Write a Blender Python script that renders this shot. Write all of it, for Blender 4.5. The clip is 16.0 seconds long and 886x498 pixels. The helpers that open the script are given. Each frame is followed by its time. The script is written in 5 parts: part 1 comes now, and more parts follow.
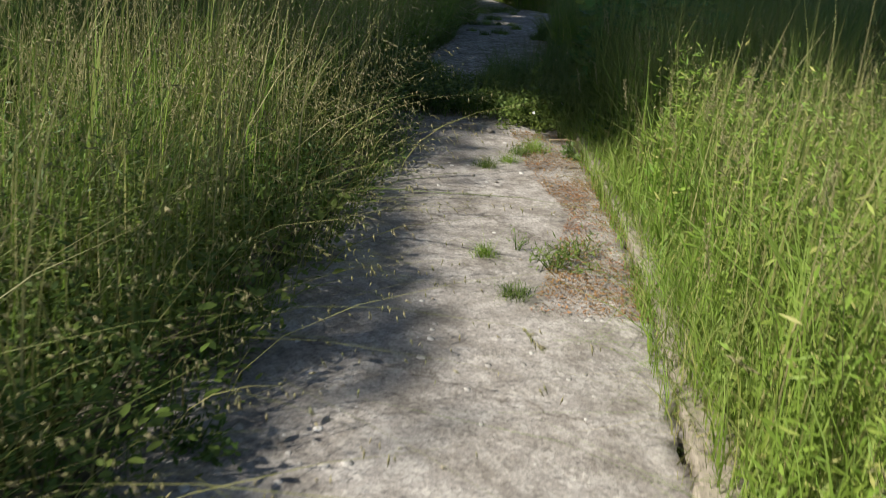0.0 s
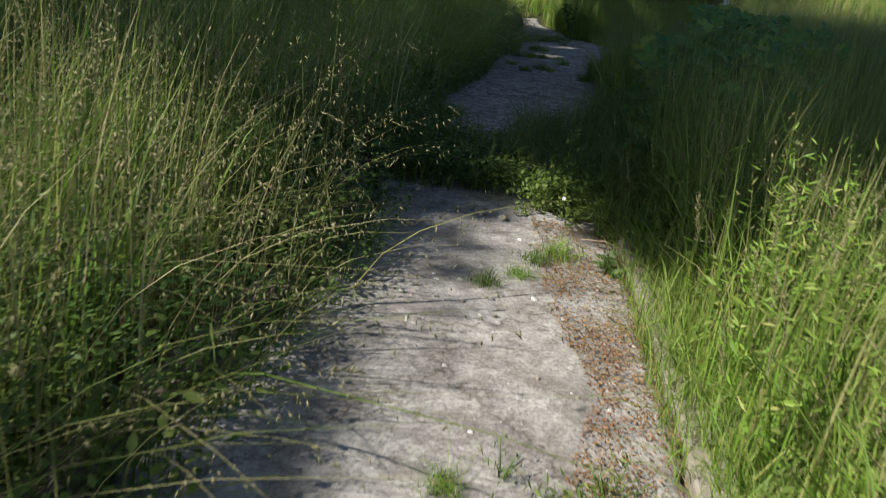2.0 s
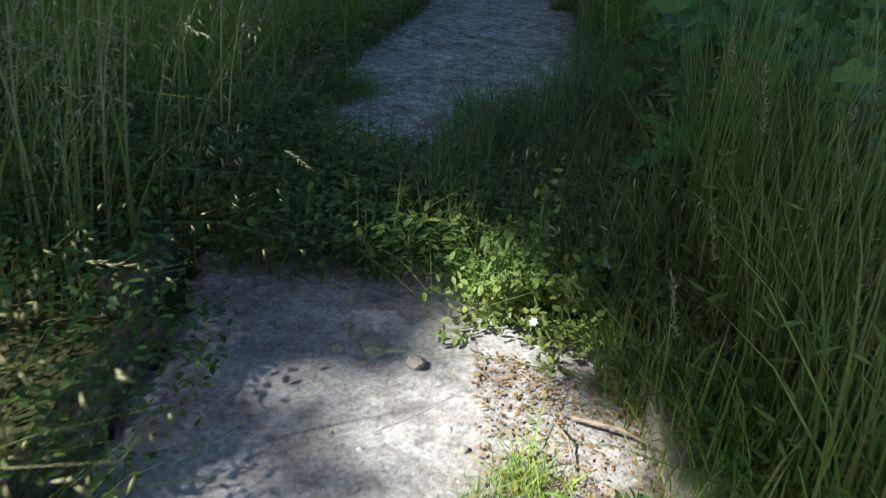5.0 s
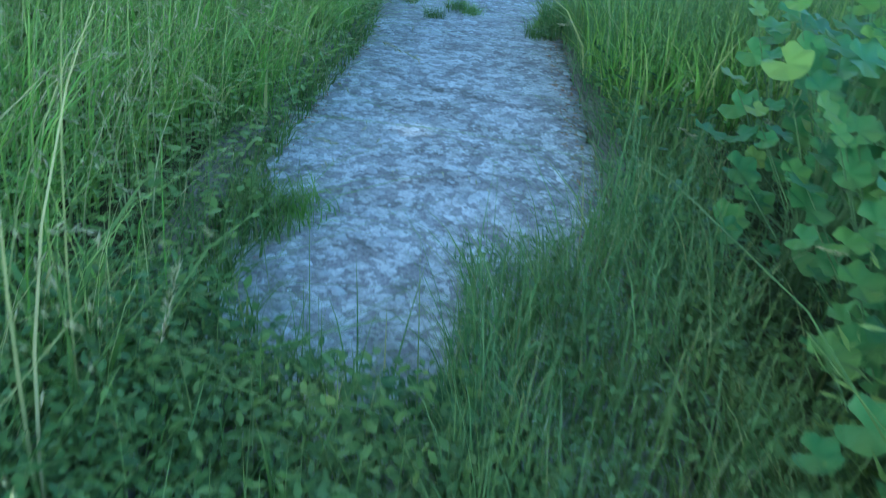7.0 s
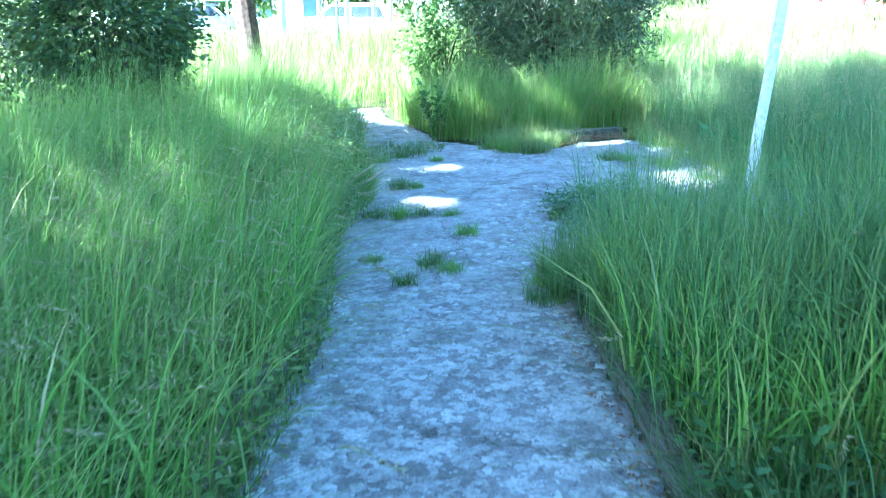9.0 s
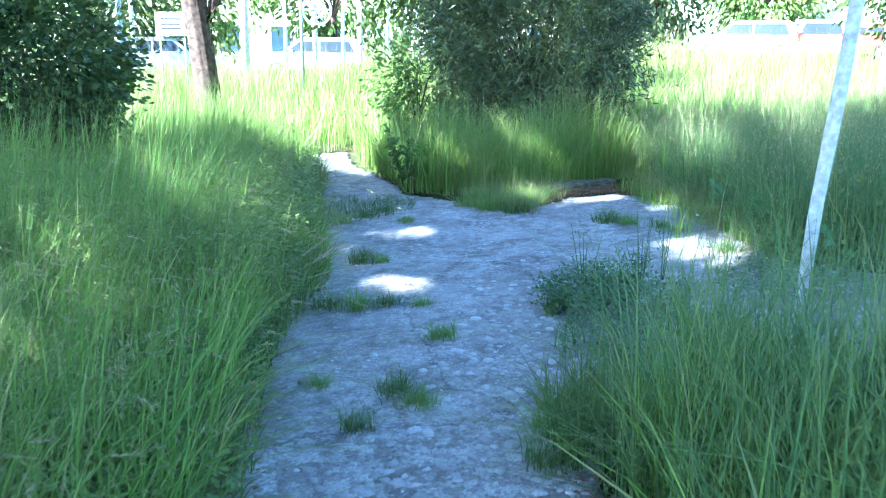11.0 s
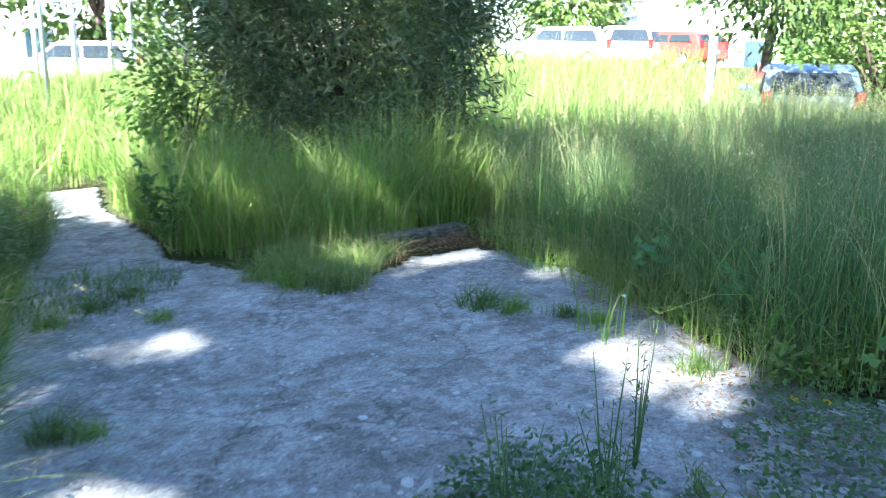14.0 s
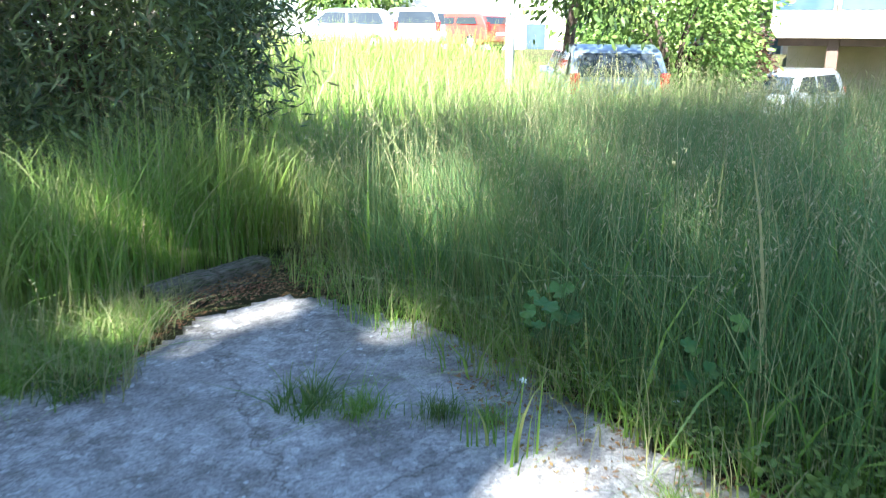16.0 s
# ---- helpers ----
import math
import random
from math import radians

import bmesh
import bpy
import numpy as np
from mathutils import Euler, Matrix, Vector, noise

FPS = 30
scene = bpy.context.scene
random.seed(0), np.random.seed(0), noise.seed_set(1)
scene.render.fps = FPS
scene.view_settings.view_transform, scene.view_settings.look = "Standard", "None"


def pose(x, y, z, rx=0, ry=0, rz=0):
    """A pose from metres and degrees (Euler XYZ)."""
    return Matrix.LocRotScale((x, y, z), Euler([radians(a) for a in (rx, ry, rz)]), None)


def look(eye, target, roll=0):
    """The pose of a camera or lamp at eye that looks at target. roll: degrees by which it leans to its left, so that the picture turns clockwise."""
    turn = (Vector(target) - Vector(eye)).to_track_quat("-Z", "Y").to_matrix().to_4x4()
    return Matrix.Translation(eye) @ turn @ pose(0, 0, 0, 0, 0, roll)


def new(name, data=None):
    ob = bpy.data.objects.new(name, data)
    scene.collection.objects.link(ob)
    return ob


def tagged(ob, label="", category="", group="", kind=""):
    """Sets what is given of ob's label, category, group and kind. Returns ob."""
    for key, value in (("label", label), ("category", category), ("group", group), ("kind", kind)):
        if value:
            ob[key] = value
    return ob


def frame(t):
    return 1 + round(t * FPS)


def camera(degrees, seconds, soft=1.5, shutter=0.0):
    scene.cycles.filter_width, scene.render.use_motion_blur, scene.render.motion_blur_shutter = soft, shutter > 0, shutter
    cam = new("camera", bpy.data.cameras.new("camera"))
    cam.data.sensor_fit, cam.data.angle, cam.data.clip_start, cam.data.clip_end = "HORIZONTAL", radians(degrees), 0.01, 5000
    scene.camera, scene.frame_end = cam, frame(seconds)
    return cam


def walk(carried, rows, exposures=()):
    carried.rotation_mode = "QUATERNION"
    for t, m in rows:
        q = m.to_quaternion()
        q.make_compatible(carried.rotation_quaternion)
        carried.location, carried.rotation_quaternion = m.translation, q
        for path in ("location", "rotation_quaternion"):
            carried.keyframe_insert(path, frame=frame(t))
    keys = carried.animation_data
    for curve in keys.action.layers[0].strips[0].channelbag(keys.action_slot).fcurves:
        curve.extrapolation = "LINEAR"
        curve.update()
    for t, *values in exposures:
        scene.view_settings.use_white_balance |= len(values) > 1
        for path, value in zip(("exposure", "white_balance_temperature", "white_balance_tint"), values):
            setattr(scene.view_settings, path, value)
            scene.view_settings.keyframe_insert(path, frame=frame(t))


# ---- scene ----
cam = camera(56.7, 16.0, soft=1.05, shutter=0.4)
PATH = [
    (0, (2.291, -3.834, 1.629), (1.929, -2.017, 0.876), 4.4),
    (0.5, (2.36, -3.374, 1.661), (1.912, -1.573, 0.913), 5.7),
    (1, (2.366, -2.955, 1.697), (1.868, -1.167, 0.953), 5.2),
    (1.5, (2.275, -2.508, 1.697), (1.795, -0.728, 0.924), 6.1),
    (2, (2.158, -1.966, 1.626), (1.694, -0.163, 0.895), 7.6),
    (2.5, (2.083, -1.534, 1.65), (1.589, 0.262, 0.922), 7.4),
    (3, (1.963, -1.004, 1.619), (1.557, 0.817, 0.898), 5.1),
    (3.5, (1.879, -0.615, 1.608), (1.493, 1.206, 0.875), 6.6),
    (3.7, (1.866, -0.4, 1.605), (1.445, 1.396, 0.833), 5.7),
    (5.8, (1.683, 1.238, 1.467), (1.348, 2.957, 0.502), 5.5),
    (6, (1.629, 1.39, 1.47), (1.321, 3.108, 0.493), 6.0),
    (6.5, (1.37, 1.907, 1.445), (1.125, 3.641, 0.479), 5.1),
    (7, (1.098, 2.471, 1.519), (0.919, 4.209, 0.546), 6.8),
    (7.5, (1.012, 2.929, 1.591), (0.804, 4.71, 0.706), 6.2),
    (8, (0.884, 3.358, 1.643), (0.716, 5.203, 0.89), 3.0),
    (8.5, (0.822, 3.676, 1.63), (0.712, 5.553, 0.95), 3.4),
    (9, (0.794, 4.122, 1.644), (0.631, 6.029, 1.062), 0.1),
    (9.5, (0.724, 4.471, 1.655), (0.595, 6.389, 1.101), 0.6),
    (9.7, (0.674, 4.64, 1.655), (0.582, 6.571, 1.144), 0.4),
    (11.8, (0.737, 6.282, 1.702), (0.62, 8.213, 1.197), -0.1),
    (12, (0.711, 6.538, 1.681), (0.597, 8.48, 1.215), -0.3),
    (12.5, (0.729, 6.975, 1.653), (0.615, 8.911, 1.165), 0.3),
    (13, (0.7, 7.582, 1.595), (0.819, 9.512, 1.084), -0.5),
    (13.5, (0.662, 8.031, 1.534), (0.932, 9.95, 1.038), 0.9),
    (14, (0.743, 8.533, 1.521), (1.101, 10.441, 1.037), 0.6),
    (14.5, (0.791, 9.043, 1.48), (1.316, 10.901, 0.957), -1.0),
    (15, (0.871, 9.448, 1.472), (1.533, 11.269, 0.976), -1.0),
    (15.5, (0.97, 9.859, 1.446), (1.716, 11.635, 0.906), -0.5),
    (16, (1.028, 10.226, 1.451), (1.861, 11.97, 0.938), 0.3),
]
EXPOSURES = [(0.0, 0.62, 6500, 9), (3.7, 0.80, 5900, 9), (5.8, 2.05, 5600, 4), (6.5, 2.7, 5050, -7), (7.0, 3.85, 4850, -9), (8.0, 4.25, 4550, -8), (9.7, 4.05, 4350, -4), (12.0, 3.5, 4950, 6), (13.5, 3.25, 5150, 6), (16.0, 3.15, 5450, 7)]
walk(cam, [(t, look(eye, target, roll)) for t, eye, target, roll in PATH], EXPOSURES)

# ---- light ----
SUN_AZ = Vector((-0.80, -0.60, 0.0)).normalized()      # horizontally towards the sun
SUN_EL = radians(42)
to_sun = Vector((SUN_AZ.x * math.cos(SUN_EL), SUN_AZ.y * math.cos(SUN_EL), math.sin(SUN_EL)))
world = bpy.data.worlds.new("sky")
scene.world = world
world.use_nodes = True
wn = world.node_tree.nodes
sky = wn.new("ShaderNodeTexSky")
sky.sky_type = "NISHITA"
sky.sun_disc = False
sky.sun_elevation = SUN_EL
sky.sun_rotation = math.atan2(to_sun.x, to_sun.y)
world.node_tree.links.new(sky.outputs[0], wn["Background"].inputs[0])
wn["Background"].inputs[1].default_value = 0.072
sun = new("sun", bpy.data.lights.new("sun", "SUN"))
sun.data.energy, sun.data.angle, sun.data.color = 5.0, radians(1.0), (1.0, 0.93, 0.82)
sun.matrix_world = look(to_sun * 60, (0, 0, 0))

# ---- materials ----
def hexcol(r, g, b):
    return (r, g, b, 1.0)


class Mat:
    """A small wrapper round a node material."""
    def __init__(self, name, rough=0.8, spec=0.3, metal=0.0):
        self.m = bpy.data.materials.new(name)
        self.m.use_nodes = True
        self.t = self.m.node_tree
        self.p = self.t.nodes["Principled BSDF"]
        self.p.inputs["Roughness"].default_value = rough
        self.p.inputs["Specular IOR Level"].default_value = spec
        self.p.inputs["Metallic"].default_value = metal
        self.geo = None

    def n(self, kind, **vals):
        node = self.t.nodes.new(kind)
        for k, v in vals.items():
            node.inputs[k.replace("_", " ")].default_value = v
        return node

    def link(self, a, b):
        self.t.links.new(a, b)

    def coords(self):
        tc = self.n("ShaderNodeTexCoord")
        return tc.outputs["Object"]

    def noise(self, scale, detail=4, rough=0.6):
        node = self.n("ShaderNodeTexNoise", Scale=scale, Detail=detail, Roughness=rough)
        self.link(self.coords(), node.inputs["Vector"])
        return node.outputs["Fac"]

    def ramp(self, fac, stops):
        node = self.n("ShaderNodeValToRGB")
        els = node.color_ramp.elements
        while len(els) < len(stops):
            els.new(0.5)
        for e, (pos, col) in zip(els, stops):
            e.position = pos
            e.color = hexcol(*col)
        self.link(fac, node.inputs["Fac"])
        return node.outputs["Color"]

    def mix(self, fac, a, b, mode="MIX"):
        node = self.n("ShaderNodeMix")
        node.data_type, node.blend_type = "RGBA", mode
        for sock, val in ((node.inputs[0], fac), (node.inputs[6], a), (node.inputs[7], b)):
            if isinstance(val, (int, float)):
                sock.default_value = val
            elif isinstance(val, tuple):
                sock.default_value = hexcol(*val)
            else:
                self.link(val, sock)
        return node.outputs[2]

    def color(self, sock):
        self.link(sock, self.p.inputs["Base Color"])
        return self

    def bump(self, fac, strength, dist=0.01):
        node = self.n("ShaderNodeBump", Strength=strength, Distance=dist)
        self.link(fac, node.inputs["Height"])
        self.link(node.outputs[0], self.p.inputs["Normal"])
        return self

    def island(self):
        return self.n("ShaderNodeNewGeometry").outputs["Random Per Island"]

    def objrand(self):
        return self.n("ShaderNodeObjectInfo").outputs["Random"]

    def translucent(self, sock, amount):
        tr = self.n("ShaderNodeBsdfTranslucent")
        self.link(sock, tr.inputs["Color"])
        ms = self.n("ShaderNodeMixShader", Fac=amount)
        self.link(self.p.outputs[0], ms.inputs[1])
        self.link(tr.outputs[0], ms.inputs[2])
        self.link(ms.outputs[0], self.t.nodes["Material Output"].inputs["Surface"])
        return self


def leaf_mat(name, stops, tip=None, translucency=0.35, rough=0.55, spec=0.3, per_object=False):
    m = Mat(name, rough, spec)
    c = m.ramp(m.objrand() if per_object else m.island(), stops)
    big = m.noise(0.9, 3)
    c = m.mix(m.ramp(big, [(0.35, (0, 0, 0)), (0.7, (1, 1, 1))]), c, m.mix(0.45, c, (0.20, 0.22, 0.05)))
    if tip:
        at = m.n("ShaderNodeAttribute")
        at.attribute_name = "along"
        c = m.mix(m.ramp(at.outputs["Fac"], [(0.55, (0, 0, 0)), (1.0, (0.8, 0.8, 0.8))]), c, tip)
    m.color(c)
    m.translucent(c, translucency)
    return m.m


def plain_mat(name, col, rough=0.6, spec=0.4, metal=0.0, vary=0.25, scale=6.0, bump=0.1):
    m = Mat(name, rough, spec, metal)
    f = m.noise(scale, 5)
    dark = tuple(c * (1 - vary) for c in col)
    light = tuple(min(1, c * (1 + vary)) for c in col)
    m.color(m.ramp(f, [(0.3, dark), (0.7, light)]))
    if bump:
        m.bump(m.noise(scale * 12, 3), bump, 0.004)
    return m.m


# worn concrete with pale flaked patches, lichen and fine cracks
c = Mat("worn_concrete", 0.9, 0.15)
base = c.ramp(c.noise(1.3, 6), [(0.3, (0.23, 0.215, 0.20)), (0.7, (0.35, 0.33, 0.31))])
flake = c.n("ShaderNodeTexVoronoi", Scale=15.0, Randomness=1.0)
warp = c.n("ShaderNodeTexNoise", Scale=11.0, Detail=8.0)
c.link(c.coords(), warp.inputs["Vector"])
wv = c.n("ShaderNodeVectorMath")
wv.operation = "MULTIPLY_ADD"
c.link(warp.outputs["Color"], wv.inputs[0])
wv.inputs[1].default_value = (0.19, 0.19, 0.19)
c.link(c.coords(), wv.inputs[2])
c.link(wv.outputs[0], flake.inputs["Vector"])
chosen = c.ramp(flake.outputs["Color"], [(0.56, (0, 0, 0)), (0.60, (1, 1, 1))])
disc = c.ramp(flake.outputs["Distance"], [(0.40, (1, 1, 1)), (0.47, (0, 0, 0))])
fl = c.mix(1.0, chosen, disc, "MULTIPLY")
scab = c.ramp(c.noise(14, 8, 0.60), [(0.505, (0, 0, 0)), (0.520, (1, 1, 1))])
scab = c.mix(1.0, scab, c.ramp(c.noise(1.1, 4), [(0.34, (0.15, 0.15, 0.15)), (0.48, (1, 1, 1))]), "MULTIPLY")
fl = c.mix(1.0, fl, c.mix(0.8, (0, 0, 0), scab), "LIGHTEN")
xyz = c.n("ShaderNodeSeparateXYZ")
c.link(c.coords(), xyz.inputs[0])
worn = c.n("ShaderNodeMapRange")
worn.inputs["From Min"].default_value, worn.inputs["From Max"].default_value = 2.6, 4.6
worn.inputs["To Min"].default_value, worn.inputs["To Max"].default_value = 0.35, 1.0
c.link(xyz.outputs["Y"], worn.inputs["Value"])
calm = c.n("ShaderNodeMapRange")
calm.inputs["From Min"].default_value, calm.inputs["From Max"].default_value = 7.6, 9.6
calm.inputs["To Min"].default_value, calm.inputs["To Max"].default_value = 1.0, 0.42
c.link(xyz.outputs["Y"], calm.inputs["Value"])
wear = c.n("ShaderNodeMath")
wear.operation = "MULTIPLY"
c.link(worn.outputs[0], wear.inputs[0])
c.link(calm.outputs[0], wear.inputs[1])
fl = c.mix(wear.outputs[0], (0, 0, 0), fl)
surf = c.mix(fl, base, c.ramp(c.noise(5, 4), [(0.3, (0.42, 0.405, 0.38)), (0.7, (0.62, 0.60, 0.565))]))
grit = c.noise(60, 6, 0.75)
surf = c.mix(0.6, surf, c.ramp(grit, [(0.34, (0.16, 0.15, 0.14)), (0.48, (0.5, 0.5, 0.5)), (0.68, (0.9, 0.88, 0.84))]), "OVERLAY")
stain = c.ramp(c.noise(3.7, 6, 0.7), [(0.40, (0.42, 0.39, 0.35)), (0.56, (1, 1, 1))])
surf = c.mix(0.6, surf, stain, "MULTIPLY")
crk = c.n("ShaderNodeTexVoronoi", Scale=0.55)
crk.feature = "DISTANCE_TO_EDGE"
c.link(wv.outputs[0], crk.inputs["Vector"])
crack = c.ramp(crk.outputs["Distance"], [(0.0, (0.25, 0.22, 0.18)), (0.006, (1, 1, 1))])
surf = c.mix(0.6, surf, crack, "MULTIPLY")
c.color(surf)
hsum = c.mix(0.5, grit, fl)
c.bump(hsum, 0.55, 0.012)
CONCRETE = c.m

k = Mat("kerb_concrete", 0.92, 0.12)
kc = k.ramp(k.noise(5, 6), [(0.3, (0.24, 0.21, 0.17)), (0.7, (0.42, 0.37, 0.30))])
kc = k.mix(k.ramp(k.noise(21, 4), [(0.55, (0, 0, 0)), (0.66, (0.7, 0.7, 0.7))]), kc, (0.13, 0.12, 0.09))
k.color(k.mix(k.objrand(), kc, k.mix(0.35, kc, (0.33, 0.31, 0.28))))
k.bump(k.noise(70, 5, 0.7), 0.5, 0.01)
KERB = k.m

# mossy kerb for the shaded stretches; its dark tone also paints in the shade
k = Mat("shaded_mossy_kerb", 0.95, 0.1)
kc = k.ramp(k.noise(6, 6), [(0.3, (0.10, 0.085, 0.06)), (0.55, (0.19, 0.165, 0.13)), (0.75, (0.30, 0.28, 0.24))])
kc = k.mix(k.ramp(k.noise(9, 5), [(0.5, (0, 0, 0)), (0.62, (0.8, 0.8, 0.8))]), kc, (0.055, 0.075, 0.025))
k.color(kc)
k.bump(k.noise(60, 5, 0.7), 0.7, 0.012)
SHADED_KERB = k.m

f = Mat("pale_flaked_skin", 0.92, 0.12)
fc = f.ramp(f.island(), [(0.0, (0.33, 0.315, 0.29)), (0.6, (0.46, 0.445, 0.42)), (1.0, (0.62, 0.61, 0.58))])
f.color(f.mix(0.5, fc, f.ramp(f.noise(70, 5, 0.7), [(0.35, (0.45, 0.44, 0.42)), (0.65, (1, 1, 1))]), "MULTIPLY"))
f.bump(f.noise(120, 4), 0.4, 0.004)
FLAKE = f.m

s = Mat("soil_and_thatch", 1.0, 0.05)
sc = s.ramp(s.noise(7, 6), [(0.3, (0.035, 0.028, 0.016)), (0.5, (0.07, 0.065, 0.03)), (0.7, (0.11, 0.095, 0.05))])
sc = s.mix(s.ramp(s.noise(0.5, 4), [(0.4, (0, 0, 0)), (0.6, (1, 1, 1))]), sc, s.mix(0.6, sc, (0.06, 0.085, 0.025)))
s.color(sc)
s.bump(s.noise(40, 5, 0.7), 0.8, 0.03)
SOIL = s.m

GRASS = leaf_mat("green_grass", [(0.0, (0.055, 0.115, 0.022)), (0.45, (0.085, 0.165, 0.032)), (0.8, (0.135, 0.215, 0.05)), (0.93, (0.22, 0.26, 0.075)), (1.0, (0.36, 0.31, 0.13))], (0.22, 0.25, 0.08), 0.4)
GRASS_BLUE = leaf_mat("meadow_grass_leaves", [(0.0, (0.075, 0.155, 0.045)), (0.5, (0.105, 0.20, 0.062)), (0.85, (0.15, 0.245, 0.08)), (1.0, (0.32, 0.32, 0.14))], (0.22, 0.29, 0.12), 0.45)
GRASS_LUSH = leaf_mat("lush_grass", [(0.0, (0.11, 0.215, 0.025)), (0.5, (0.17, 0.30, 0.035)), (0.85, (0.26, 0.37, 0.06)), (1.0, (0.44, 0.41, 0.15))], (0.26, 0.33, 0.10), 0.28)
STRAW = leaf_mat("straw_stems", [(0.0, (0.17, 0.19, 0.06)), (0.5, (0.28, 0.28, 0.11)), (1.0, (0.47, 0.41, 0.22))], None, 0.3)
SEED = leaf_mat("seed_husks", [(0.0, (0.26, 0.27, 0.12)), (0.5, (0.40, 0.37, 0.20)), (1.0, (0.56, 0.48, 0.30))], None, 0.4)
HERB = leaf_mat("low_herb_leaves", [(0.0, (0.035, 0.085, 0.02)), (0.5, (0.06, 0.13, 0.03)), (1.0, (0.12, 0.20, 0.05))], None, 0.3, 0.5)
HERB_LIGHT = leaf_mat("nettle_leaves", [(0.0, (0.09, 0.16, 0.03)), (0.5, (0.14, 0.22, 0.045)), (1.0, (0.22, 0.29, 0.07))], None, 0.35, 0.5)
MALLOW = leaf_mat("mallow_leaves", [(0.0, (0.055, 0.16, 0.045)), (0.6, (0.09, 0.22, 0.06)), (0.9, (0.15, 0.28, 0.06)), (1.0, (0.25, 0.30, 0.06))], None, 0.35, 0.5, 0.35, True)
OLEANDER = leaf_mat("oleander_leaves", [(0.0, (0.024, 0.046, 0.02)), (0.6, (0.045, 0.078, 0.032)), (0.92, (0.09, 0.125, 0.05)), (1.0, (0.22, 0.15, 0.10))], None, 0.15, 0.4, 0.4)
CANOPY = leaf_mat("dark_tree_leaves", [(0.0, (0.025, 0.05, 0.016)), (0.6, (0.05, 0.09, 0.026)), (1.0, (0.11, 0.16, 0.04))], None, 0.25, 0.45)
BRIGHT_TREE = leaf_mat("light_tree_leaves", [(0.0, (0.09, 0.16, 0.03)), (0.6, (0.14, 0.23, 0.05)), (1.0, (0.22, 0.30, 0.07))], None, 0.35)
PLUM = leaf_mat("red_plum_leaves", [(0.0, (0.09, 0.03, 0.03)), (1.0, (0.19, 0.07, 0.06))], None, 0.25)
LITTER = leaf_mat("dry_leaf_litter", [(0.0, (0.13, 0.058, 0.032)), (0.5, (0.25, 0.115, 0.065)), (1.0, (0.38, 0.21, 0.12))], None, 0.1, 0.9, 0.1)
PETAL = plain_mat("white_petals", (0.8, 0.8, 0.76), 0.6, 0.2, vary=0.05)
YELLOW = plain_mat("yellow_petals", (0.75, 0.55, 0.02), 0.6, 0.2, vary=0.1)
BARK = plain_mat("bark", (0.085, 0.06, 0.046), 0.95, 0.1, vary=0.6, scale=9, bump=1.0)
TWIG = plain_mat("dry_twig", (0.30, 0.23, 0.16), 0.9, 0.1, vary=0.3, scale=20)
GREEN_STEM = plain_mat("green_stem", (0.10, 0.15, 0.05), 0.7, 0.2, vary=0.2, scale=20)
POSTPAINT = plain_mat("flaking_white_paint", (0.58, 0.59, 0.57), 0.8, 0.2, vary=0.35, scale=22, bump=0.4)
GALV = plain_mat("galvanised_steel", (0.42, 0.44, 0.46), 0.45, 0.5, 0.7, 0.15, 9)
BLUEPAINT = plain_mat("pale_blue_paint", (0.35, 0.45, 0.58), 0.55, 0.4, 0.0, 0.1, 5)
EMBLEM = plain_mat("enamelled_sign", (0.40, 0.47, 0.55), 0.4, 0.5, 0.0, 0.2, 8)
WHITEWALL = plain_mat("white_render", (0.78, 0.75, 0.70), 0.9, 0.1, vary=0.06, scale=1.5, bump=0.3)
PINKWALL = plain_mat("pale_plaster", (0.62, 0.52, 0.44), 0.9, 0.1, vary=0.1, scale=1.2, bump=0.3)
BEIGE = plain_mat("beige_concrete_panel", (0.50, 0.42, 0.32), 0.85, 0.15, vary=0.12, scale=1.5, bump=0.3)
BROWNFRAME = plain_mat("brown_painted_steel", (0.11, 0.07, 0.05), 0.6, 0.3, vary=0.2, scale=5)
ALU = plain_mat("aluminium_frame", (0.60, 0.61, 0.62), 0.4, 0.5, 0.6, 0.08, 5)
ROOFTILE = plain_mat("terracotta_tiles", (0.42, 0.20, 0.12), 0.9, 0.1, vary=0.25, scale=3, bump=0.4)
RUBBER = plain_mat("tyre_rubber", (0.02, 0.02, 0.02), 0.9, 0.2, vary=0.2, scale=9)
ASPHALT = plain_mat("asphalt", (0.055, 0.055, 0.056), 0.95, 0.15, vary=0.25, scale=4, bump=0.5)
RED_LAMP = plain_mat("red_lamp_plastic", (0.35, 0.02, 0.02), 0.25, 0.5, vary=0.1, bump=0)
LAMP = plain_mat("clear_lamp_plastic", (0.7, 0.7, 0.7), 0.15, 0.6, vary=0.05, bump=0)
PLATE = plain_mat("white_plate", (0.72, 0.72, 0.70), 0.5, 0.4, vary=0.04, bump=0)
BLACKBAR = plain_mat("black_print", (0.03, 0.03, 0.03), 0.6, 0.3, vary=0.1, bump=0)


def glass_mat(name, col):
    m = Mat(name, 0.06, 0.7)
    m.color(m.ramp(m.noise(1.5, 2), [(0.3, tuple(v * 0.7 for v in col)), (0.7, col)]))
    return m.m


CARGLASS = glass_mat("tinted_car_glass", (0.035, 0.042, 0.045))
WINDOW = glass_mat("dark_window_glass", (0.05, 0.085, 0.11))


def paint(name, col, metal=0.0):
    m = Mat(name, 0.28, 0.5, metal)
    m.p.inputs["Coat Weight"].default_value = 0.8
    m.color(m.ramp(m.noise(2.0, 3), [(0.3, tuple(v * 0.88 for v in col)), (0.7, col)]))
    return m.m


